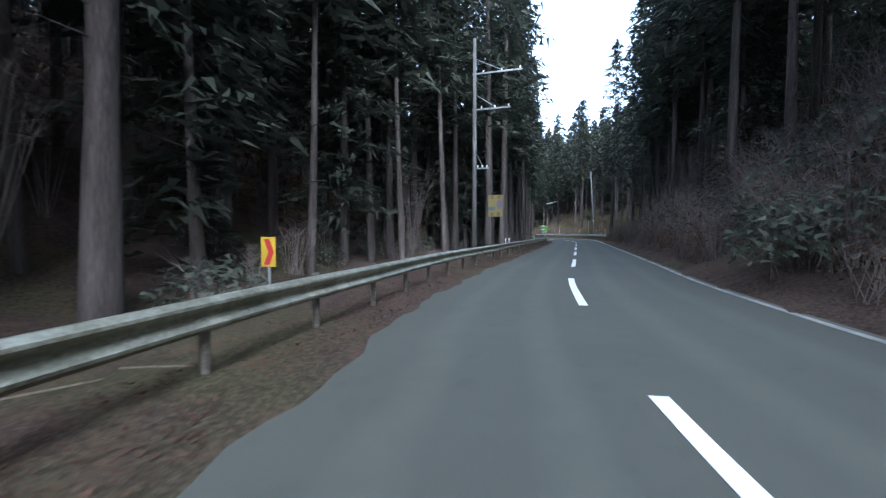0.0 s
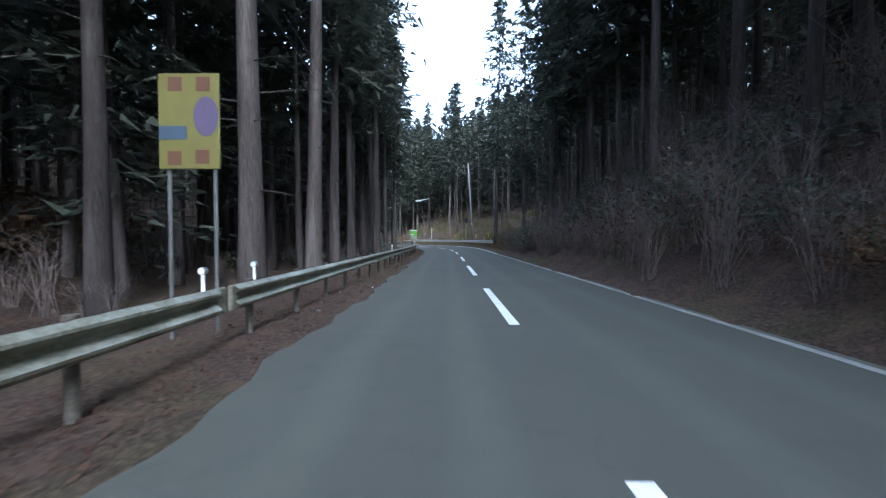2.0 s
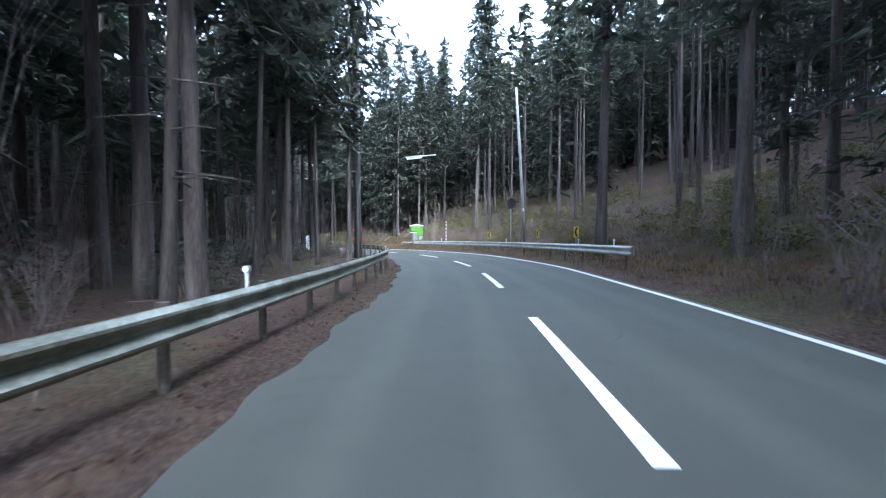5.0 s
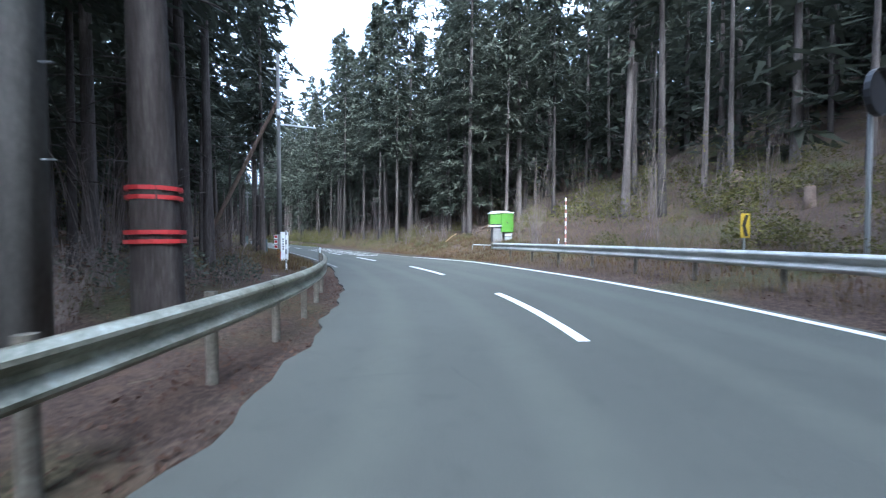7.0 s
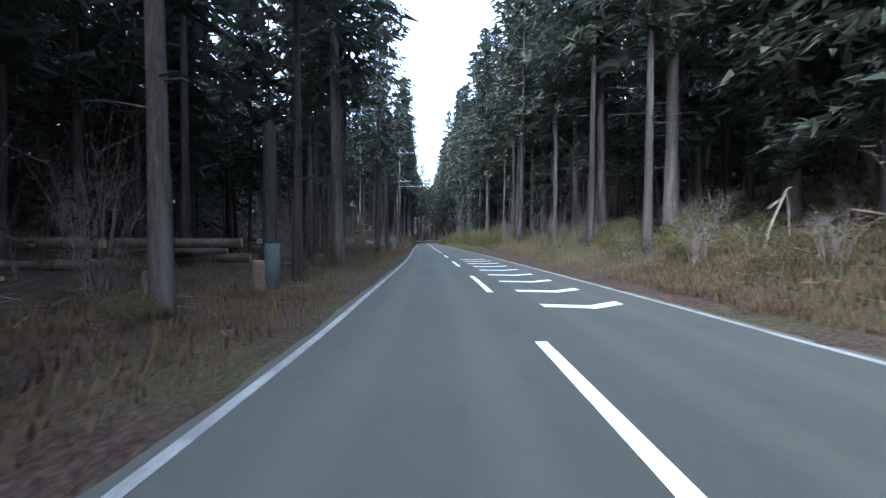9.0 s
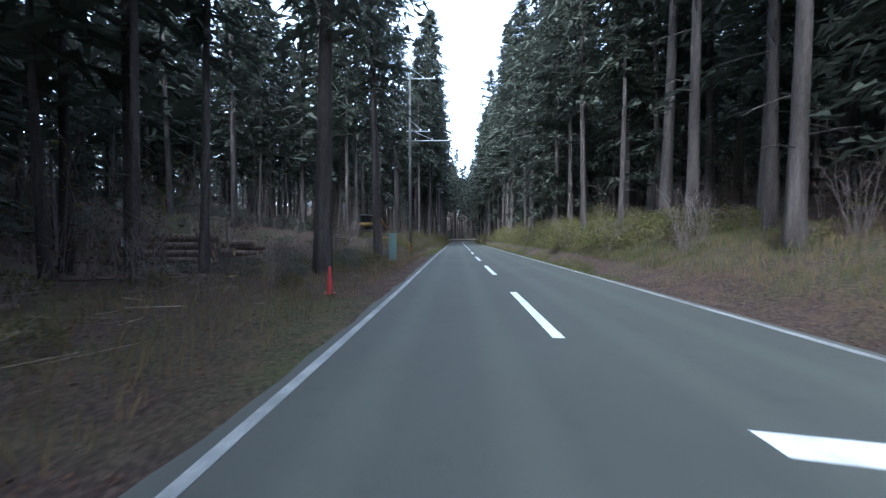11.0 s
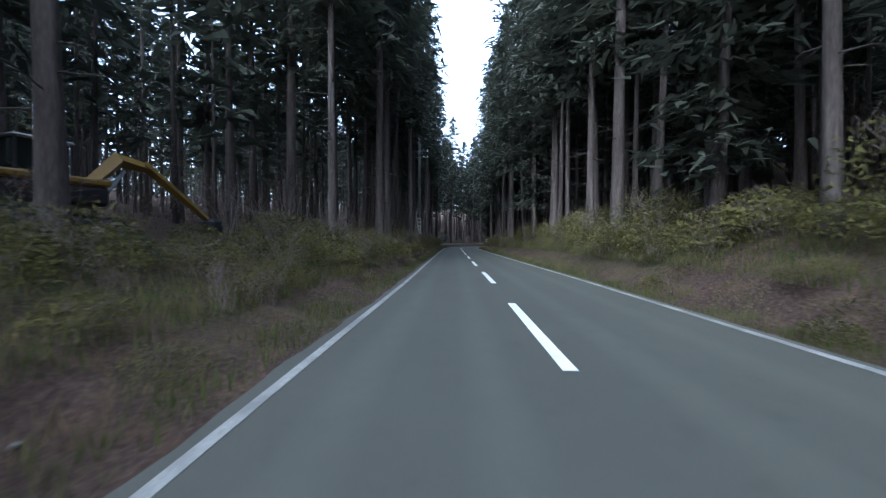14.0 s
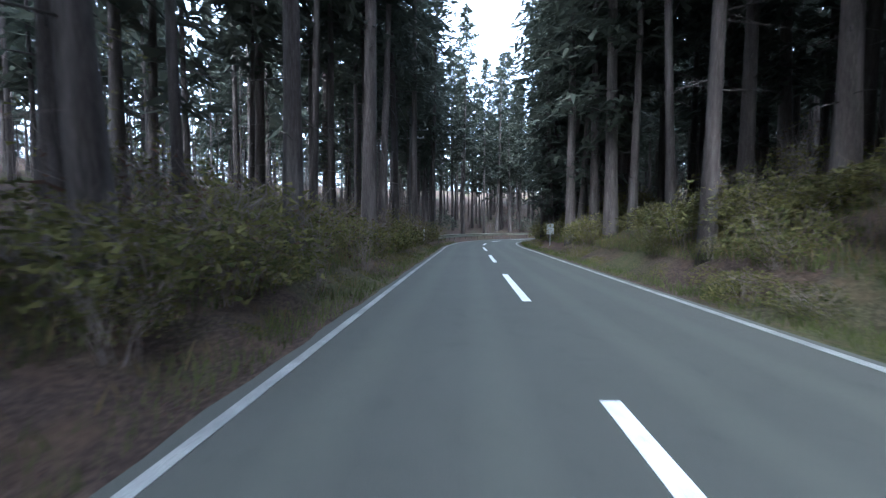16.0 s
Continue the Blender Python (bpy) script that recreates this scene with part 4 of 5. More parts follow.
def plate_stack():
    at, head = set_on(111.1, -5.5)
    p = thing("pole_plates", at, "three small white plates with red print strapped to the utility pole", "sign", turn=head)
    strap = part("strap", tube([(0, 0, 0.78), (0, 0, 1.66)], 0.166, 16, cap=False), M_STEEL, p)
    for k in range(3):
        plate = part("plate", box(0.2, 0.02, 0.24, (-0.22, -0.1, 1.5 - 0.3 * k), 0.004), M_WHITE, p)
        part("print_bar", box(0.16, 0.006, 0.15, (-0.22, -0.114, 1.52 - 0.3 * k), 0.0), M_RED, plate)


plate_stack()


M_PALE = plain("weathered_white_sheet", (0.3, 0.3, 0.28), 0.6)


def pole_banner():
    at, head = set_on(221.2, -5.1)
    p = thing("pole_banner", at, "narrow white banner with yellow pictures strapped to a utility pole", "sign", turn=head)
    panel = part("panel", box(0.4, 0.025, 1.95, (0, -0.215, 2.55), 0.006), M_PALE, p)
    for k in range(4):
        part("picture", box(0.26, 0.006, 0.3, (0, -0.231, 3.26 - 0.42 * k), 0.0), (M_DULL_YELLOW, M_DULL_YELLOW, M_STEEL, M_PALE)[k], panel)
        text_bars(panel, [(0.0, 3.26 - 0.42 * k, 0.12, 0.14)], -0.236, M_BLACK)
    part("foot_label", box(0.36, 0.006, 0.14, (0, -0.231, 1.66), 0.0), M_CABINET, panel, "green label")


pole_banner()


M_PALEBLOCK = two_scale("pale_concrete", (0.2, 0.2, 0.195), (0.31, 0.31, 0.3), (0.4, 0.4, 0.39), 2.0, 40.0, 0.9)


def green_bin():
    at, head = set_on(107.6, 8.0)
    b = thing("green_storage_box", at, "bright green steel box with white lid on concrete blocks", "storage box", turn=head - 20)
    b.scale = (0.86, 0.8, 1.0)
    z = 0.62
    body = part("body", box(0.96, 1.1, 1.22, (0.42, 0, z + 0.64), 0.03), M_GREEN, b)
    part("foot_rim", box(1.0, 1.14, 0.05, (0.42, 0, z + 0.03), 0.01), M_GREEN, body)
    hop = part("hopper", box(0.84, 1.0, 0.7, (-0.47, 0, z + 0.86), 0.03), M_GREEN, b)
    lip = part("chute_lip", box(0.88, 1.2, 0.07, (-0.45, -0.04, z + 0.4), 0.015), M_WHITE, b, "white edge")
    part("chute_mouth", box(0.74, 0.9, 0.1, (-0.42, -0.06, z + 0.48), 0.01), M_BLACK, lip)
    part("under_chute", box(0.62, 0.9, 0.4, (-0.36, 0, z + 0.18), 0.02), M_CONCRETE, b)
    bm = bmesh.new()
    pr = [(-0.92, 1.22), (-0.92, 1.29), (-0.35, 1.38), (0.1, 1.38), (0.93, 1.29), (0.93, 1.24), (0.0, 1.27)]
    f = [bm.verts.new((x, -0.62, z + y)) for x, y in pr]
    g = [bm.verts.new((x, 0.62, z + y)) for x, y in pr]
    for i in range(7):
        bm.faces.new((f[i], f[(i + 1) % 7], g[(i + 1) % 7], g[i]))
    bm.faces.new(f)
    bm.faces.new(g[::-1])
    bmesh.ops.recalc_face_normals(bm, faces=bm.faces)
    part("lid", bm, M_WHITE, b, "white lid")
    part("lock", tube([(0.42, -0.58, z + 0.62), (0.42, -0.545, z + 0.62)], 0.05, 10), M_BLACK, body)
    part("vent", box(0.22, 0.03, 0.06, (-0.6, -0.505, z + 1.14), 0.005), M_BLACK, hop)
    part("concrete_block", box(0.75, 0.9, 0.85, (-0.3, 0, z - 0.44), 0.02), M_CONCRETE, b)
    for dz in (0.0, 0.29):
        part("concrete_block", box(0.6, 0.8, 0.26, (0.55, 0, z - 0.43 + dz), 0.02), M_PALEBLOCK, b, "pale concrete block")
    # low pipe barrier before it
    at, head = set_on(106.6, 6.3)
    p = thing("pipe_barrier", at, "low white pipe barrier before the green box", "barrier", turn=head)
    part("rail", tube([(0, -1.8, 0.36), (0, 0.5, 0.34), (0.25, 2.2, 0.34)], 0.025, 8), M_WHITE, p)
    for y in (-1.6, 0.3, 1.9):
        part("post", tube([(0.02, y, -0.2), (0.02, y, 0.33)], 0.025, 8), M_STEEL, p)


green_bin()


def convex_mirror():
    at, head = set_on(90.2, 7.36)
    m = thing("traffic_mirror", at, "round traffic mirror with dark back on a grey steel post", "traffic mirror", turn=head + 15)
    part("post", tube([(0, 0.05, -0.3), (0, 0.05, 3.9)], 0.045, 10), M_STEEL, m)
    part("back", tube([(0, 0.03, 3.72), (0, 0.0, 3.72), (0, -0.03, 3.72)], [0.28, 0.46, 0.46], 20), M_BLACK, m)
    part("hood", tube([(0, -0.13, 3.74), (0, -0.02, 3.74)], [0.49, 0.49], 20, cap=False), M_BLACK, m)


convex_mirror()


def small_sign(s, u, w, h, z, label, mat=M_WHITE):
    at, head = set_on(s, u)
    p = thing("small_sign", at, label, "sign", turn=head)
    part("post", tube([(0, 0.03, -0.3), (0, 0.03, z + h * 0.4)], 0.025, 8), M_STEEL, p)
    panel = part("panel", box(w, 0.02, h, (0, 0, z), 0.006), mat, p)
    text_bars(panel, [(0, z + h * 0.15, w * 0.6, h * 0.12), (0, z - h * 0.12, w * 0.5, h * 0.1)], -0.013, M_STEEL)


small_sign(249.0, 4.6, 0.5, 0.75, 1.5, "pale grey sign plate on a post beside the bend", M_STEEL)
small_sign(158.8, -21.2, 0.6, 0.6, 1.45, "small white square sign standing among the logs")


def cabinet():
    at, head = set_on(160.0, -5.35)
    c = thing("roadside_cabinet", (at[0], at[1], at[2] - 0.02), "weathered green-grey metal roadside cabinet with two doors", "cabinet", turn=head + 6)
    part("plinth", box(0.5, 0.38, 0.12, (0, 0, 0.06), 0.01), M_CONCRETE, c)
    part("body", box(0.44, 0.32, 1.56, (0, 0, 0.9), 0.012), M_CABINET, c)
    for z, h in ((0.5, 0.68), (1.26, 0.74)):
        d = part("door", box(0.4, 0.02, h, (0, -0.166, z), 0.006), M_CABINET, c)
        part("handle", box(0.02, 0.03, 0.1, (0.15, -0.185, z), 0.004), M_STEEL, d)
    part("roof", box(0.52, 0.4, 0.05, (0, 0, 1.705), 0.012), M_CABINET, c)
    at, head = set_on(160.9, -6.1)
    f = thing("wooden_post_box", at, "rough wooden frame with a yellow top board beside the cabinet", "wooden frame", turn=head)
    for x in (-0.35, 0.35):
        part("leg", tube([(x, 0, -0.2), (x, 0, 1.45)], 0.04, 8), M_LOG, f)
    part("top_board", box(1.0, 0.2, 0.05, (0, 0, 1.47), 0.006), M_WOOD, f)


cabinet()


def traffic_cone(s, u):
    at, head = set_on(s, u)
    c = thing("traffic_cone", at, "orange-red plastic traffic cone standing at the verge", "traffic cone", turn=head + 12)
    part("base", box(0.27, 0.27, 0.035, (0, 0, 0.02), 0.012), M_CONE, c)
    part("cone", tube([(0, 0, 0.03), (0, 0, 0.1), (0, 0, 0.68), (0, 0, 0.7)], [0.095, 0.085, 0.035, 0.02], 18), M_CONE, c, smooth=True)


traffic_cone(144.95, -4.68)


# ---- felled timber ----
def log_thing(x, y, z, length, r, turn, tilt=0.0, seed=0, label="felled cedar log with fresh cut ends", name="log"):
    rng = random.Random(seed)
    lg = thing(name, (x, y, z), label, "log", "felled logs on the forest floor", turn)
    n = 5
    pts = [((i / (n - 1) - 0.5) * length, rng.uniform(-.03, .03), math.sin(tilt) * (i / (n - 1) - 0.5) * length) for i in range(n)]
    part("bark", tube(pts, [r * rng.uniform(0.93, 1.04) for _ in range(n)], 14), M_LOG, lg, smooth=True)
    for p, d in ((pts[0], -1), (pts[-1], 1)):
        part("cut_end", tube([(p[0] + d * 0.004, p[1], p[2]), (p[0] + d * 0.012, p[1], p[2])], r * 0.9, 14), M_WOOD, lg, "pale cut end")
    return lg


def log_at(s, u, length, r, yaw, seed, tilt=0.0, lift=0.0):
    at, head = set_on(s, u)
    log_thing(at[0], at[1], at[2] + r * 0.85 + lift, length, r, head + yaw, tilt, seed)


rng = random.Random(21)
log_at(125.0, -11.8, 5.2, 0.21, 10, 1, 0, 0.55)
log_at(125.6, -12.6, 5.0, 0.19, 14, 2, 0, 0.25)
log_at(126.0, -11.5, 4.6, 0.2, 6, 3, 0, 0.12)
log_at(123.2, -15.0, 4.5, 0.2, -8, 4, 0, 0.3)
log_at(120.8, -12.5, 3.6, 0.16, 22, 5, 0, 0.05)
log_at(128.5, -9.0, 2.6, 0.1, -25, 6, 0, 0.02)
log_at(121.5, -18.5, 5.0, 0.2, 12, 7, 0, 0.2)
for k in range(13):
    row = 0 if k < 4 else (1 if k < 8 else (2 if k < 11 else 3))
    j = k - (0, 4, 8, 11)[row]
    log_at(159.3 + 0.55 * j + 0.27 * row, -19.4 + rng.uniform(-.4, .4), 6.4 + rng.uniform(-.5, .5), 0.265, rng.uniform(-2, 2), 30 + k, 0, 0.48 * row)
log_at(162.0, -17.3, 5.0, 0.21, 3, 50, 0.0, 0.0)
log_at(162.5, -17.7, 5.2, 0.21, -4, 51, 0.0, 0.4)
log_at(162.9, -17.0, 4.6, 0.19, 5, 53, 0.0, 0.02)
for k, (s_, u_, l_, y_) in enumerate([(155.4, -7.3, 0.75, 10), (155.2, -6.7, 0.5, -35), (155.9, -8.0, 0.3, 15), (154.0, -8.4, 0.35, 30), (151.9, -6.9, 0.4, -20), (157.3, -6.1, 0.5, 20), (148.0, -8.9, 0.45, 25), (148.2, -8.4, 0.3, -10)]):
    at_, head_ = set_on(s_, u_, 0.09)
    chip_ = thing("cut_billet", at_, "short pale fresh-cut piece of wood on the verge", "wood", "cut billets on the verge", head_ + y_)
    part("billet", tube([(-l_ / 2, 0, 0), (0, 0.01, 0.01), (l_ / 2, 0, 0.02)], [0.05, 0.055, 0.04], 8), M_WOOD, chip_)
log_at(207.5, -15.0, 7.0, 0.15, 165, 52, 0.12, 1.2)
for k in range(34):
    log_at(rng.uniform(113, 172), -rng.uniform(6.5, 17), rng.uniform(0.7, 2.4), rng.uniform(0.03, 0.08), rng.uniform(0, 180), 60 + k, rng.uniform(-.05, .05))
for k in range(12):
    log_at(rng.uniform(112, 131), rng.uniform(8.5, 14), rng.uniform(0.8, 2.6), rng.uniform(0.03, 0.09), rng.uniform(0, 180), 90 + k, rng.uniform(-.3, .3), 0.1)


def stump(s, u, r, h, seed):
    at, head = set_on(s, u)
    st = thing("tree_stump", at, "cedar stump with pale sawn top on the forest floor", "tree stump", "sawn stumps", head)
    part("bark", tube([(0, 0, -0.2), (0, 0, 0.1), (0, 0, h)], [r * 1.5, r * 1.2, r], 14), M_LOG, st, smooth=True)
    part("cut_top", tube([(0, 0, h + 0.003), (0, 0, h + 0.012)], r * 0.92, 14), M_WOOD, st, "pale sawn top")


for k, (s_, u_) in enumerate([(118.2, -8.2), (119.6, -6.2), (131.0, -7.5), (95.0, 14.0), (88.0, 17.0), (100.0, 18.0), (80.0, 15.0), (92.5, 21.0)]):
    stump(s_, u_, 0.17 + 0.04 * (k % 3), 0.5 + 0.35 * (k % 2), k)


def stub_post():
    at, head = set_on(119.6, -5.9)
    p = thing("stub_pole", at, "short grey-green concrete stub post among cut branches", "post", turn=head)
    part("post", tube([(0, 0, -0.3), (0, 0, 1.25)], 0.2, 16), M_STUB, p, smooth=True)
    part("cap", tube([(0, 0, 1.25), (0, 0, 1.29)], 0.2, 16), M_BLACK, p)


stub_post()


def yellow_stake():
    at, head = set_on(168.8, -26.0)
    y = thing("survey_stake", at, "yellow painted survey stake standing in the brushwood", "stake", turn=head)
    part("stake", box(0.12, 0.12, 1.5, (0, 0, 0.6), 0.01), M_STRIPE, y)
    part("head", tube([(0, 0, 1.34), (0, 0, 1.42)], [0.07, 0.03], 8), M_YELLOW, y)


yellow_stake()


def snag():
    """A dead standing trunk without its top."""
    at, head = set_on(120.5, -6.3)
    t = thing("dead_trunk", at, "dark broken-off dead cedar trunk behind the stub post", "tree trunk", turn=head)
    part("trunk", tube([(0, 0, -0.3), (0, 0, 0.3), (0.03, 0.02, 2.6), (0.02, 0.05, 4.6), (0.05, 0.05, 4.75)], [0.25, 0.2, 0.185, 0.165, 0.06], 12), M_BARK, t, smooth=True)
    for z, a in ((2.2, 0.6), (3.1, 3.9), (3.9, 2.0)):
        part("branch_stub", tube([(0, 0, z), (0.5 * math.cos(a), 0.5 * math.sin(a), z + 0.1)], [0.025, 0.008], 5), M_BARK, t)


snag()


def peeled_branches():
    """Pale broken boughs propped on the cut slope."""
    for s_, u_, pts in ((119.2, 7.7, [(-0.25, 0, 0.0), (-0.1, 0.05, 0.55), (0.12, 0.1, 1.0), (0.45, 0.1, 1.75), (0.6, 0.1, 1.8)]),
                        (119.6, 8.4, [(-0.5, 0, 1.0), (0.05, 0.05, 1.35), (0.12, 0.05, 1.0), (0.2, 0.05, 0.0)]),
                        (113.6, 7.4, [(-0.5, 0, 0.05), (0.0, 0, 0.45), (0.5, 0, 0.7)])):
        at, head = set_on(s_, u_, -0.03)
        b = thing("peeled_bough", at, "pale barkless broken bough propped on the cut slope", "branch", "broken boughs", head)
        part("bough", tube(pts, [0.045] + [0.038] * (len(pts) - 2) + [0.018], 7), M_WOOD if s_ < 115 else M_PEELED, b, smooth=True)


M_PEELED = two_scale("peeled_wood", (0.09, 0.078, 0.05), (0.18, 0.16, 0.11), (0.3, 0.27, 0.2), 4.0, 30.0, 0.8)
peeled_branches()


# ---- excavator standing in the trees ----
def excavator():
    at, head = set_on(185.4, -12.2, -0.22)
    e = thing("excavator", at, "yellow and black excavator parked among the trees", "excavator", turn=head + 74)
    for y in (-0.95, 0.95):
        t = part("track", box(3.1, 0.5, 0.7, (0, y, 0.35), 0.28), M_RUBBER, e)
        for k in range(5):
            part("roller", tube([(-1.1 + 0.55 * k, y - 0.27, 0.3), (-1.1 + 0.55 * k, y + 0.27, 0.3)], 0.15, 12), M_STEEL, t)
    part("undercarriage", box(1.4, 1.5, 0.4, (0, 0, 0.6), 0.05), M_BLACK, e)
    house = part("house", box(2.6, 2.3, 0.55, (-0.35, 0, 1.25), 0.1), M_BLACK, e)
    part("belt", box(2.66, 2.36, 0.2, (-0.35, 0, 1.62), 0.05), M_MACHINE, house, "yellow belt panel")
    part("counterweight", box(0.6, 2.2, 0.34, (-1.75, 0, 1.52), 0.12), M_MACHINE, house)
    cab = part("cab", box(1.35, 0.95, 0.12, (0.15, 0.6, 1.85), 0.03), M_MACHINE, e)
    part("roof", box(1.4, 1.0, 0.09, (0.15, 0.6, 2.78), 0.04), M_STEEL, cab)
    for x, y in ((-0.48, 0.16), (0.78, 0.16), (-0.48, 1.04), (0.78, 1.04)):
        part("pillar", box(0.07, 0.07, 0.95, (x, y, 2.31), 0.01), M_BLACK, cab)
    part("window", box(1.2, 0.8, 0.85, (0.15, 0.6, 2.32), 0.02), M_GLASS, cab)
    boom = part("boom", tube([(0.9, -0.15, 1.5), (1.8, -0.15, 2.5), (2.7, -0.15, 2.4)], [0.2, 0.24, 0.16], 4), M_MACHINE, e)
    part("hydraulic_ram", tube([(1.3, -0.15, 1.2), (2.0, -0.15, 2.2)], 0.06, 8), M_STEEL, boom)
    arm = part("arm", tube([(2.6, -0.15, 2.5), (5.0, -0.15, 0.85)], [0.16, 0.11], 4), M_MACHINE, e)
    part("bucket", box(0.6, 0.8, 0.55, (5.15, -0.15, 0.6), 0.12), M_BLACK, arm)


excavator()


# ---- undergrowth ----
def cards(rng, n, spread, top, size, wide=0.5, up=0.2):
    v, f = [], []
    for _ in range(n):
        a, r = rng.uniform(0, 6.283), spread * math.sqrt(rng.random())
        k = math.sqrt(max(0.0, 1 - (r / spread) ** 2))
        z = top * (0.12 + 0.88 * rng.random() ** 0.7 * (0.35 + 0.65 * k))
        p = Vector((r * math.cos(a), r * math.sin(a), z))
        d = Vector((rng.gauss(0, 1), rng.gauss(0, 1), rng.gauss(up, 0.6))).normalized()
        q = d.cross(Vector((rng.gauss(0, 1), rng.gauss(0, 1), rng.gauss(0, 1)))).normalized()
        l, w = size * rng.uniform(0.6, 1.4), size * wide * rng.uniform(0.6, 1.3)
        i = len(v)
        v += [p - d * l / 2 + q * w / 2, p + d * l / 2, p - d * l * 0.35 - q * w / 2]
        f.append((i, i + 1, i + 2))
    return v, f


def twigs(rng, n, spread, top, r0=0.012):
    bm = bmesh.new()
    for _ in range(n):
        a = rng.uniform(0, 6.283)
        b = Vector((rng.gauss(0, 0.12), rng.gauss(0, 0.12), -0.08))
        e = Vector((math.cos(a) * spread * rng.uniform(.3, 1), math.sin(a) * spread * rng.uniform(.3, 1), top * rng.uniform(0.55, 1.05)))
        m = b.lerp(e, 0.5) + Vector((rng.gauss(0, .1), rng.gauss(0, .1), 0.18 * top))
        tube([b, m, e], [r0, r0 * 0.7, r0 * 0.25], 3, bm, False)
        for _k in range(2):
            p = m.lerp(e, rng.uniform(0, 0.8))
            q = p + Vector((rng.gauss(0, .28), rng.gauss(0, .28), rng.uniform(0.05, 0.4))) * (0.5 + 0.4 * top)
            tube([p, q], [r0 * 0.5, r0 * 0.2], 3, bm, False)
    return bm


def bush_kind(seed, spread, top, leaves, mat, size, label, stems=12):
    rng = random.Random(seed)
    b = thing("bush", (0, 0, -80), label, "bush", "roadside bushes")
    part("branch_frame", twigs(rng, stems, spread * 0.9, top), M_TWIG, b)
    if leaves:
        from_mesh("foliage", mesh("foliage", *cards(rng, leaves, spread, top, size), mat), b)
    return b


GREEN = [bush_kind(200 + k, sp, tp, 600, M_BUSH, 0.115, "olive green leafy bush on the road bank") for k, (sp, tp) in enumerate([(0.9, 1.0), (1.2, 1.4), (0.8, 0.8), (1.1, 1.1)])]
BARE = [bush_kind(220 + k, sp, tp, 110, M_LITTER, 0.1, "leafless brown shrub with a few withered leaves", 19) for k, (sp, tp) in enumerate([(1.0, 1.7), (1.3, 2.4), (0.8, 1.3)])]
DARKB = [bush_kind(240 + k, sp, tp, 440, M_EVERGREEN, 0.175, "dark evergreen shrub on the shaded bank", 12) for k, (sp, tp) in enumerate([(1.1, 1.5), (1.4, 2.0), (0.9, 1.1)])]
TALL = [bush_kind(300 + k, sp, tp, 0, M_RUST, 0.1, "tall leafless brushwood between the trunks", 24) for k, (sp, tp) in enumerate([(1.8, 4.6), (2.3, 6.2), (1.6, 5.4)])]
RUST = [bush_kind(280 + k, sp, tp, 420, M_RUST, 0.16, "rust-brown withered shrub on the steep forest slope", 10) for k, (sp, tp) in enumerate([(1.1, 1.3), (1.3, 1.8)])]
SAPLING = [bush_kind(260 + k, sp, tp, 170, M_BUSH, 0.11, "slender bare sapling rising from the slope", 9) for k, (sp, tp) in enumerate([(0.8, 3.4), (1.0, 4.2)])]


MASS = []


def spread_bushes(kinds, n, s0, s1, u0, u1, seed, lo=0.7, hi=1.25, single=0):
    """Bushes over a stretch: the first few stand as things, the rest grow into the thicket."""
    rng = random.Random(seed)
    for k in range(n):
        s, u = rng.uniform(s0, s1), rng.uniform(u0, u1)
        at, head = set_on(s, u, -0.04)
        c, turn, kind, tall = rng.uniform(lo, hi), rng.uniform(0, 360), rng.choice(kinds), rng.uniform(0.85, 1.15)
        if k < single:
            ob = copy_thing(kind, pose(*at, 0, 0, turn))
            ob.scale = (c, c, c * tall)
        else:
            MASS.append((kind, np.array(Matrix.Translation(at) @ pose(0, 0, 0, 0, 0, turn) @ Matrix.Diagonal((c, c, c * tall, 1))), abs(u) > 10.5))


def thicket():
    """Everything in MASS, joined by material into one undergrowth."""
    arrays, bins = {}, {}
    for kind, m, far in MASS:
        for ch in kind.children:
            me = ch.data
            if me.name not in arrays:
                co = np.empty(3 * len(me.vertices))
                me.vertices.foreach_get("co", co)
                k = me.polygons[0].loop_total
                fi = np.empty(k * len(me.polygons), int)
                me.polygons.foreach_get("vertices", fi)
                arrays[me.name] = (co.reshape(-1, 3), fi.reshape(-1, k))
            co, fi = arrays[me.name]
            if far and fi.shape[1] == 3:
                tri = co[fi[::3]]
                mid = tri.mean(axis=1, keepdims=True)
                co = (mid + (tri - mid) * 1.5).reshape(-1, 3)
                fi = np.arange(len(co)).reshape(-1, 3)
            elif far:
                fi = fi.reshape(-1, 12, 4)[::3].reshape(-1, 4)
            vs, fs, n = bins.setdefault(me.materials[0].name, ([], [], [0]))
            vs.append(co @ m[:3, :3].T + m[:3, 3])
            fs.append(fi + n[0])
            n[0] += len(co)
    under = thing("undergrowth", (0, 0, 0), "tangled brushwood and shrubs covering the forest banks", "undergrowth", kind="stuff")
    for name, (vs, fs, n) in bins.items():
        tagged(from_mesh("brushwood", mesh("brushwood", np.concatenate(vs), np.concatenate(fs), bpy.data.materials[name]), under), kind="stuff")


spread_bushes(BARE + DARKB[:1], 260, -2, 64, 4.9, 14.0, 1, 0.8, 1.6, 45)
spread_bushes(BARE, 190, -2, 63, 4.6, 8.0, 31, 0.5, 1.1, 30)
spread_bushes(DARKB, 60, -2, 60, 5.6, 14.0, 11, 0.8, 1.5)
spread_bushes(BARE, 110, 0, 100, -14.0, -6.4, 2, 0.4, 0.8, 35)
spread_bushes(BARE, 90, 0, 100, -32.0, -13.0, 32, 1.0, 1.6)
spread_bushes(DARKB, 40, 0, 98, -16.0, -6.2, 12, 0.6, 1.1)
spread_bushes(GREEN + BARE, 120, 62, 114, 7.2, 22.0, 3, 0.6, 1.25, 30)
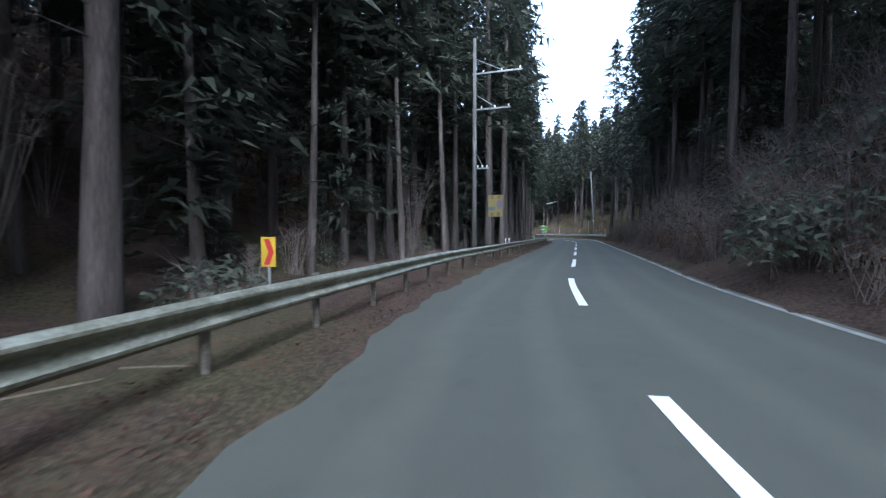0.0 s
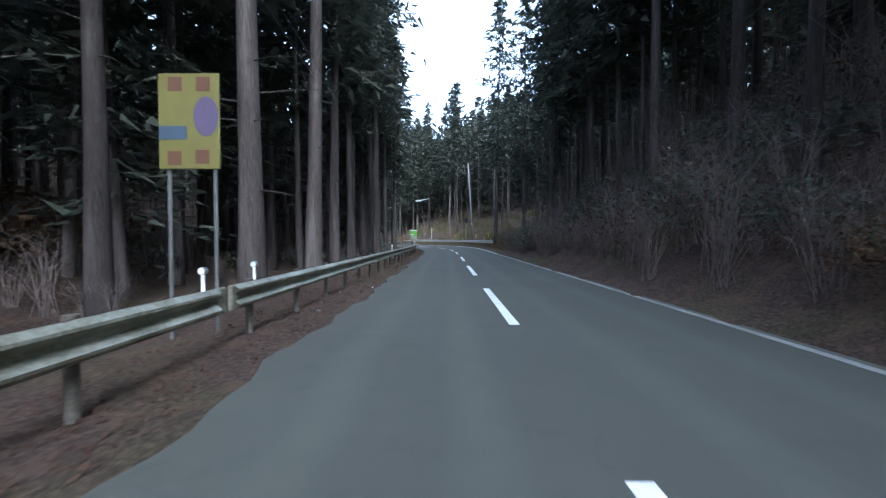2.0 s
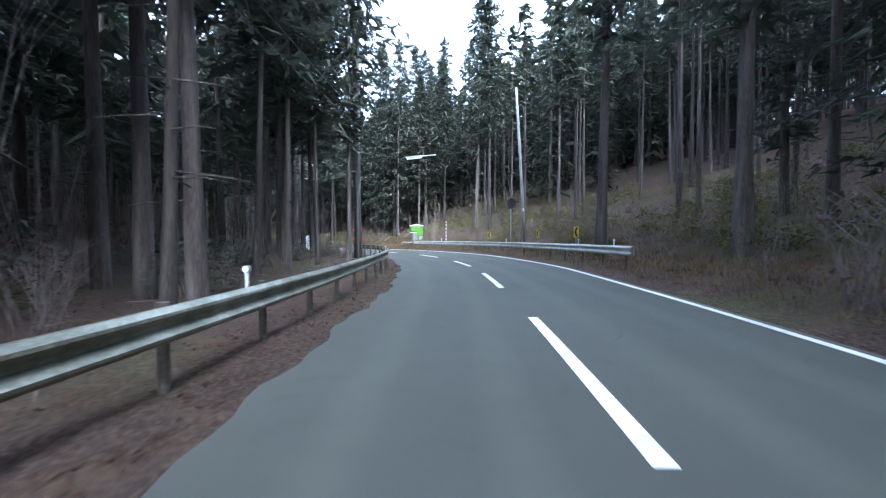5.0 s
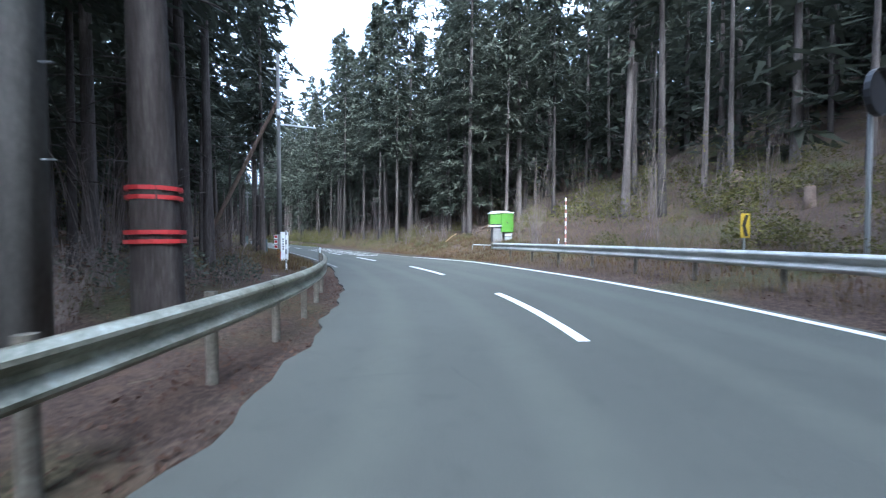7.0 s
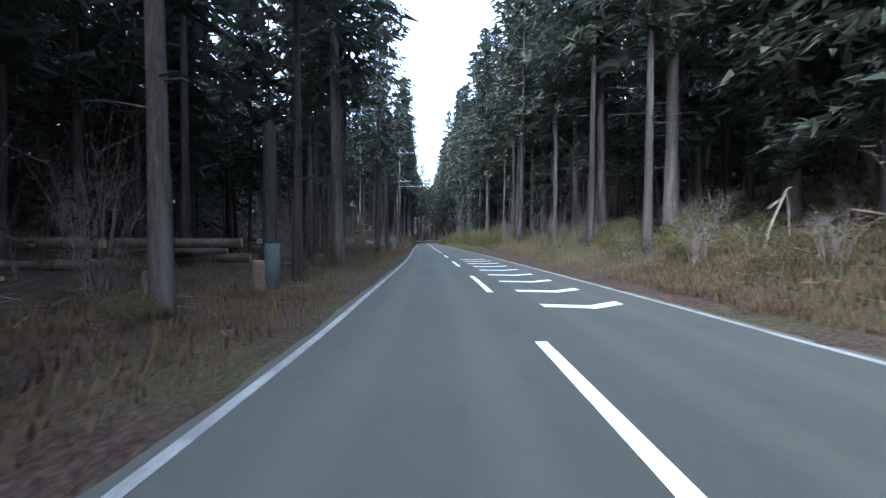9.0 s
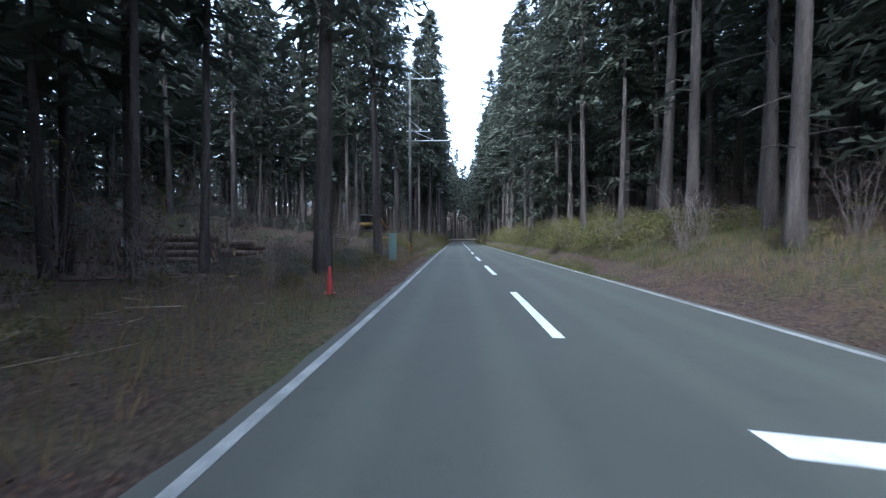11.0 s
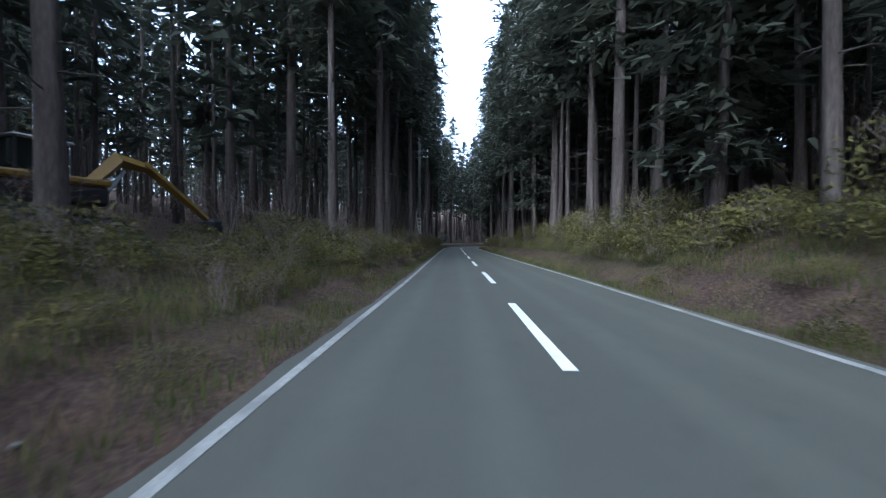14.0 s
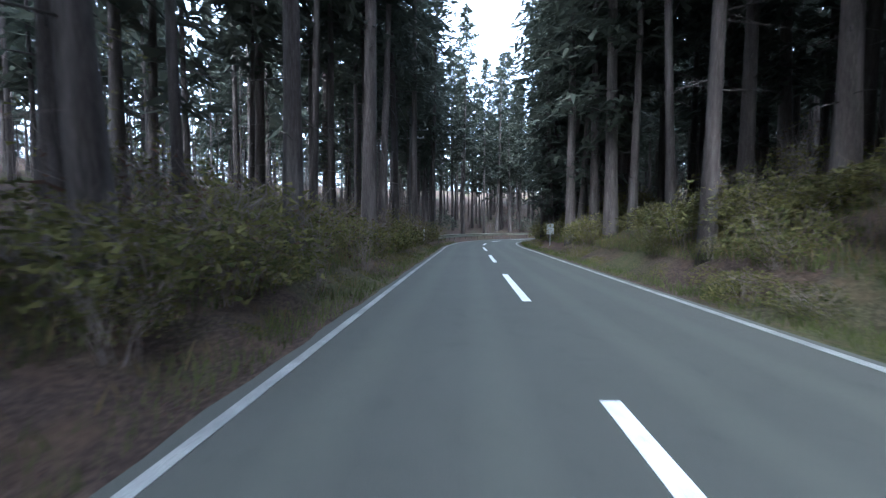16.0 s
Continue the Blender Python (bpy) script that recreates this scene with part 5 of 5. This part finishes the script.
spread_bushes(SAPLING, 46, 62, 114, 8.0, 24.0, 13, 0.7, 1.2, 10)
spread_bushes(GREEN + BARE, 100, 112, 150, 6.0, 13.0, 4, 0.5, 1.0, 25)
spread_bushes(GREEN, 190, 150, 270, 5.0, 9.5, 5, 0.8, 1.4, 55)
spread_bushes(GREEN + BARE[:1], 60, 188, 205, -8.0, -4.7, 6, 0.7, 1.25, 25)
spread_bushes(GREEN + BARE[:1], 60, 167, 188, -9.0, -4.7, 36, 0.45, 0.85, 25)
spread_bushes(GREEN + BARE[:1], 130, 205, 258, -9.0, -4.8, 26, 0.9, 1.6, 45)
spread_bushes(GREEN, 40, 240, 270, 4.8, 9, 16, 0.9, 1.4)
spread_bushes(GREEN + BARE, 70, 104, 164, -14.0, -5.6, 7, 0.35, 0.75, 20)
spread_bushes(BARE + SAPLING, 110, 104, 260, -26.0, -9.0, 8, 0.8, 1.6)
spread_bushes(BARE + SAPLING, 90, 112, 260, 9.0, 24.0, 9, 0.7, 1.3)
spread_bushes(GREEN + BARE + DARKB, 90, 148, 182, -14.0, -6.0, 46, 0.3, 0.6, 15)
spread_bushes(BARE + DARKB, 45, 150, 184, -32.0, -21.0, 47, 0.7, 1.3)
spread_bushes(BARE + SAPLING, 80, 104, 250, -26.0, -8.5, 41, 1.0, 1.5)
spread_bushes(BARE + SAPLING, 70, 112, 250, 9.0, 26.0, 42, 1.0, 1.5)
spread_bushes(BARE + DARKB, 70, 250, 330, -34.0, -6.5, 43, 1.2, 2.2)
spread_bushes(BARE + DARKB, 40, 256, 330, 6.5, 26.0, 44, 1.2, 2.2)
spread_bushes(GREEN, 70, 64, 112, 9.0, 26.0, 45, 0.8, 1.5)
# tall bare understorey between the trunks
spread_bushes(TALL, 190, 0, 100, -34.0, -9.0, 61, 0.7, 1.3)
spread_bushes(TALL, 150, 100, 190, -36.0, -13.0, 62, 0.7, 1.2)
spread_bushes(TALL, 110, 190, 300, -36.0, -9.0, 63, 0.7, 1.2)
spread_bushes(TALL, 110, 116, 270, 9.5, 30.0, 64, 0.7, 1.2)
spread_bushes(TALL, 120, 0, 62, 8.0, 26.0, 65, 0.6, 1.1)
spread_bushes(DARKB + BARE, 90, 149, 186, -14.0, -6.5, 66, 0.18, 0.36)
spread_bushes(DARKB + BARE, 60, 166, 188, -24.0, -13.5, 67, 0.6, 1.0)
spread_bushes(GREEN, 150, 152, 262, 4.0, 5.4, 68, 0.3, 0.6)
spread_bushes(GREEN + BARE, 130, 170, 262, -5.4, -4.1, 69, 0.3, 0.58)
spread_bushes(RUST, 60, 4, 44, -30.0, -13.0, 51, 0.9, 1.5)
spread_bushes(RUST + BARE, 40, 0, 60, 5.0, 9.0, 52, 0.5, 0.9)
spread_bushes(BARE + DARKB, 70, 96, 180, -42.0, -22.0, 53, 1.6, 2.8)
thicket()
for k in GREEN + BARE + DARKB + SAPLING + RUST + TALL:
    for c in list(k.children):
        bpy.data.objects.remove(c)
    bpy.data.objects.remove(k)


def scatter_cards(name, label, category, mat, n, bands, size, wide, seed, flat):
    """Grass blades or fallen leaves, one mass."""
    g = np.random.default_rng(seed)
    P = []
    total = sum(b[4] for b in bands)
    for s0, s1, u0, u1, share in bands:
        m = int(n * share / total)
        s, u = g.uniform(s0, s1, m), g.uniform(u0, u1, m)
        x, y, _ = along(s, u)
        P.append(np.stack([x, y], 1))
    P = np.concatenate(P)
    z = height(P[:, 0], P[:, 1])
    n = len(P)
    a = g.uniform(0, 2 * np.pi, n)
    l, w = size * g.uniform(0.5, 1.4, n), size * wide * g.uniform(0.6, 1.3, n)
    base = np.stack([P[:, 0], P[:, 1], z], 1)
    if flat:
        d = np.stack([np.cos(a), np.sin(a), g.normal(0, 0.25, n)], 1)
        q = np.stack([-np.sin(a), np.cos(a), g.normal(0, 0.35, n)], 1)
        c = base + np.array([0, 0, 0.03])
        v = np.stack([c - d * l[:, None] / 2, c + q * w[:, None] / 2, c + d * l[:, None] / 2, c - q * w[:, None] / 2], 1)
    else:
        lean = np.stack([np.cos(a), np.sin(a), np.zeros(n)], 1) * (0.45 * g.random(n) * l)[:, None]
        q = np.stack([-np.sin(a), np.cos(a), np.zeros(n)], 1) * (w / 2)[:, None]
        up = np.array([0, 0, 1.0]) * l[:, None]
        lo = base - np.array([0, 0, 0.03])
        v = np.stack([lo - q, lo + q, lo + lean * 0.45 + up * 0.6 + q * 0.6, lo + lean + up], 1)
    f = np.arange(4 * n).reshape(n, 4)
    tagged(from_mesh(name, mesh(name, v.reshape(-1, 3), f, mat)), label, category, kind="stuff")


scatter_cards("dry_grass", "dry straw-coloured grass along the verges", "grass", M_DRY, 70000,
              [(62, 150, 4.3, 9.5, 5), (100, 165, -9, -3.9, 3), (150, 265, 4.4, 7.5, 3), (160, 265, -7, -3.9, 2.5), (60, 112, 9.5, 26, 5)], 0.3, 0.035, 1, False)
scatter_cards("green_grass", "fresh green grass and weeds on the banks", "grass", M_GRASS, 84000,
              [(64, 112, 6, 24, 6), (112, 150, 5.2, 9.0, 2), (150, 265, 3.65, 8.0, 6), (165, 265, -7.5, -3.7, 4), (108, 165, -10, -4.6, 0.7)], 0.24, 0.045, 2, False)
scatter_cards("verge_weeds", "low olive weeds growing up to the road edge", "weeds", M_GRASS, 64000,
              [(148, 264, 3.5, 6.6, 5), (168, 264, -6.0, -3.35, 3.2)], 0.19, 0.1, 7, False)
scatter_cards("leaf_litter", "brown fallen leaves beside the road", "fallen leaves", M_LITTER, 80000,
              [(0, 100, -4.9, -3.35, 5), (0, 100, -9, -4.9, 2), (0, 64, 3.9, 7, 3), (64, 112, 3.9, 6, 2), (100, 265, -5.2, -3.4, 2), (112, 150, 3.85, 5.2, 1), (102, 165, -13, -3.9, 6), (104, 135, 4.4, 12, 2)], 0.062, 0.65, 3, True)


scatter_cards("withered_bracken", "rust-brown withered bracken along the verge", "bracken", M_RUST, 16000,
              [(101, 122, 4.3, 8.5, 5), (102, 120, -8.5, -4.0, 1.5), (64, 100, 5.6, 8.0, 1.5)], 0.17, 0.3, 6, False)


def slash():
    """Cut branches and sticks strewn over the logged verges."""
    g = np.random.default_rng(8)
    V, F = [], []
    for s0, s1, u0, u1, n in ((104, 172, -17, -4.6, 1500), (106, 136, 5.0, 14, 420), (60, 106, 6.5, 18, 160), (2, 100, -9, -4.6, 70)):
        s, u = g.uniform(s0, s1, n), g.uniform(u0, u1, n)
        x, y, _ = along(s, u)
        z = height(x, y)
        a, l, r = g.uniform(0, 6.283, n), g.uniform(0.2, 1.0, n), g.uniform(0.005, 0.015, n)
        for i in range(n):
            d = np.array([math.cos(a[i]), math.sin(a[i]), g.normal(0, 0.18)])
            p = np.array([x[i], y[i], z[i] + 0.05 + r[i]])
            q = np.array([-d[1], d[0], 0])
            k = len(V)
            for e in (-0.5, 0.5):
                c = p + d * l[i] * e
                V += [c + q * r[i], c + np.array([0, 0, r[i] * 1.2]), c - q * r[i]]
            F += [(k, k + 1, k + 4, k + 3), (k + 1, k + 2, k + 5, k + 4), (k + 2, k, k + 3, k + 5)]
    tagged(from_mesh("cut_branches", mesh("cut_branches", np.array(V), F, M_SLASH)), "cut branches and sticks strewn over the forest floor", "branches", kind="stuff")


M_SLASH = two_scale("weathered_sticks", (0.05, 0.036, 0.027), (0.13, 0.1, 0.07), (0.3, 0.24, 0.18), 0.8, 12.0, 0.95, 0, 0.2, 0.3, 0.01, (1, 1, 1), 0.5)
slash()


def pebble(s, u, r, seed):
    rng = random.Random(seed)
    at, head = set_on(s, u, r * 0.4)
    bm = bmesh.new()
    bmesh.ops.create_icosphere(bm, subdivisions=2, radius=r)
    for v in bm.verts:
        v.co *= rng.uniform(0.8, 1.15)
        v.co.z *= 0.6
    ob = part("stone", bm, M_WHITE if seed % 3 == 0 else M_CONCRETE)
    ob.matrix_basis = pose(at[0], at[1], max(at[2], 0.0) + 0.01, 0, 0, rng.uniform(0, 360))
    tagged(ob, "small pale stone lying at the road edge", "stone", "loose stones on the verge")


for k, (s_, u_) in enumerate([(34.1, -3.25), (33.0, -3.9), (30.2, -3.6), (48.6, -3.6), (59.3, 5.7), (55.0, 4.6), (157.5, -4.7), (156.2, -5.2), (160.5, -4.4), (176.0, -4.0), (177.5, -4.3), (104.0, -4.4), (103.0, -4.1), (198.0, -3.9), (203.5, -3.9)]):
    pebble(s_, u_, 0.024 + 0.01 * (k % 3), k)
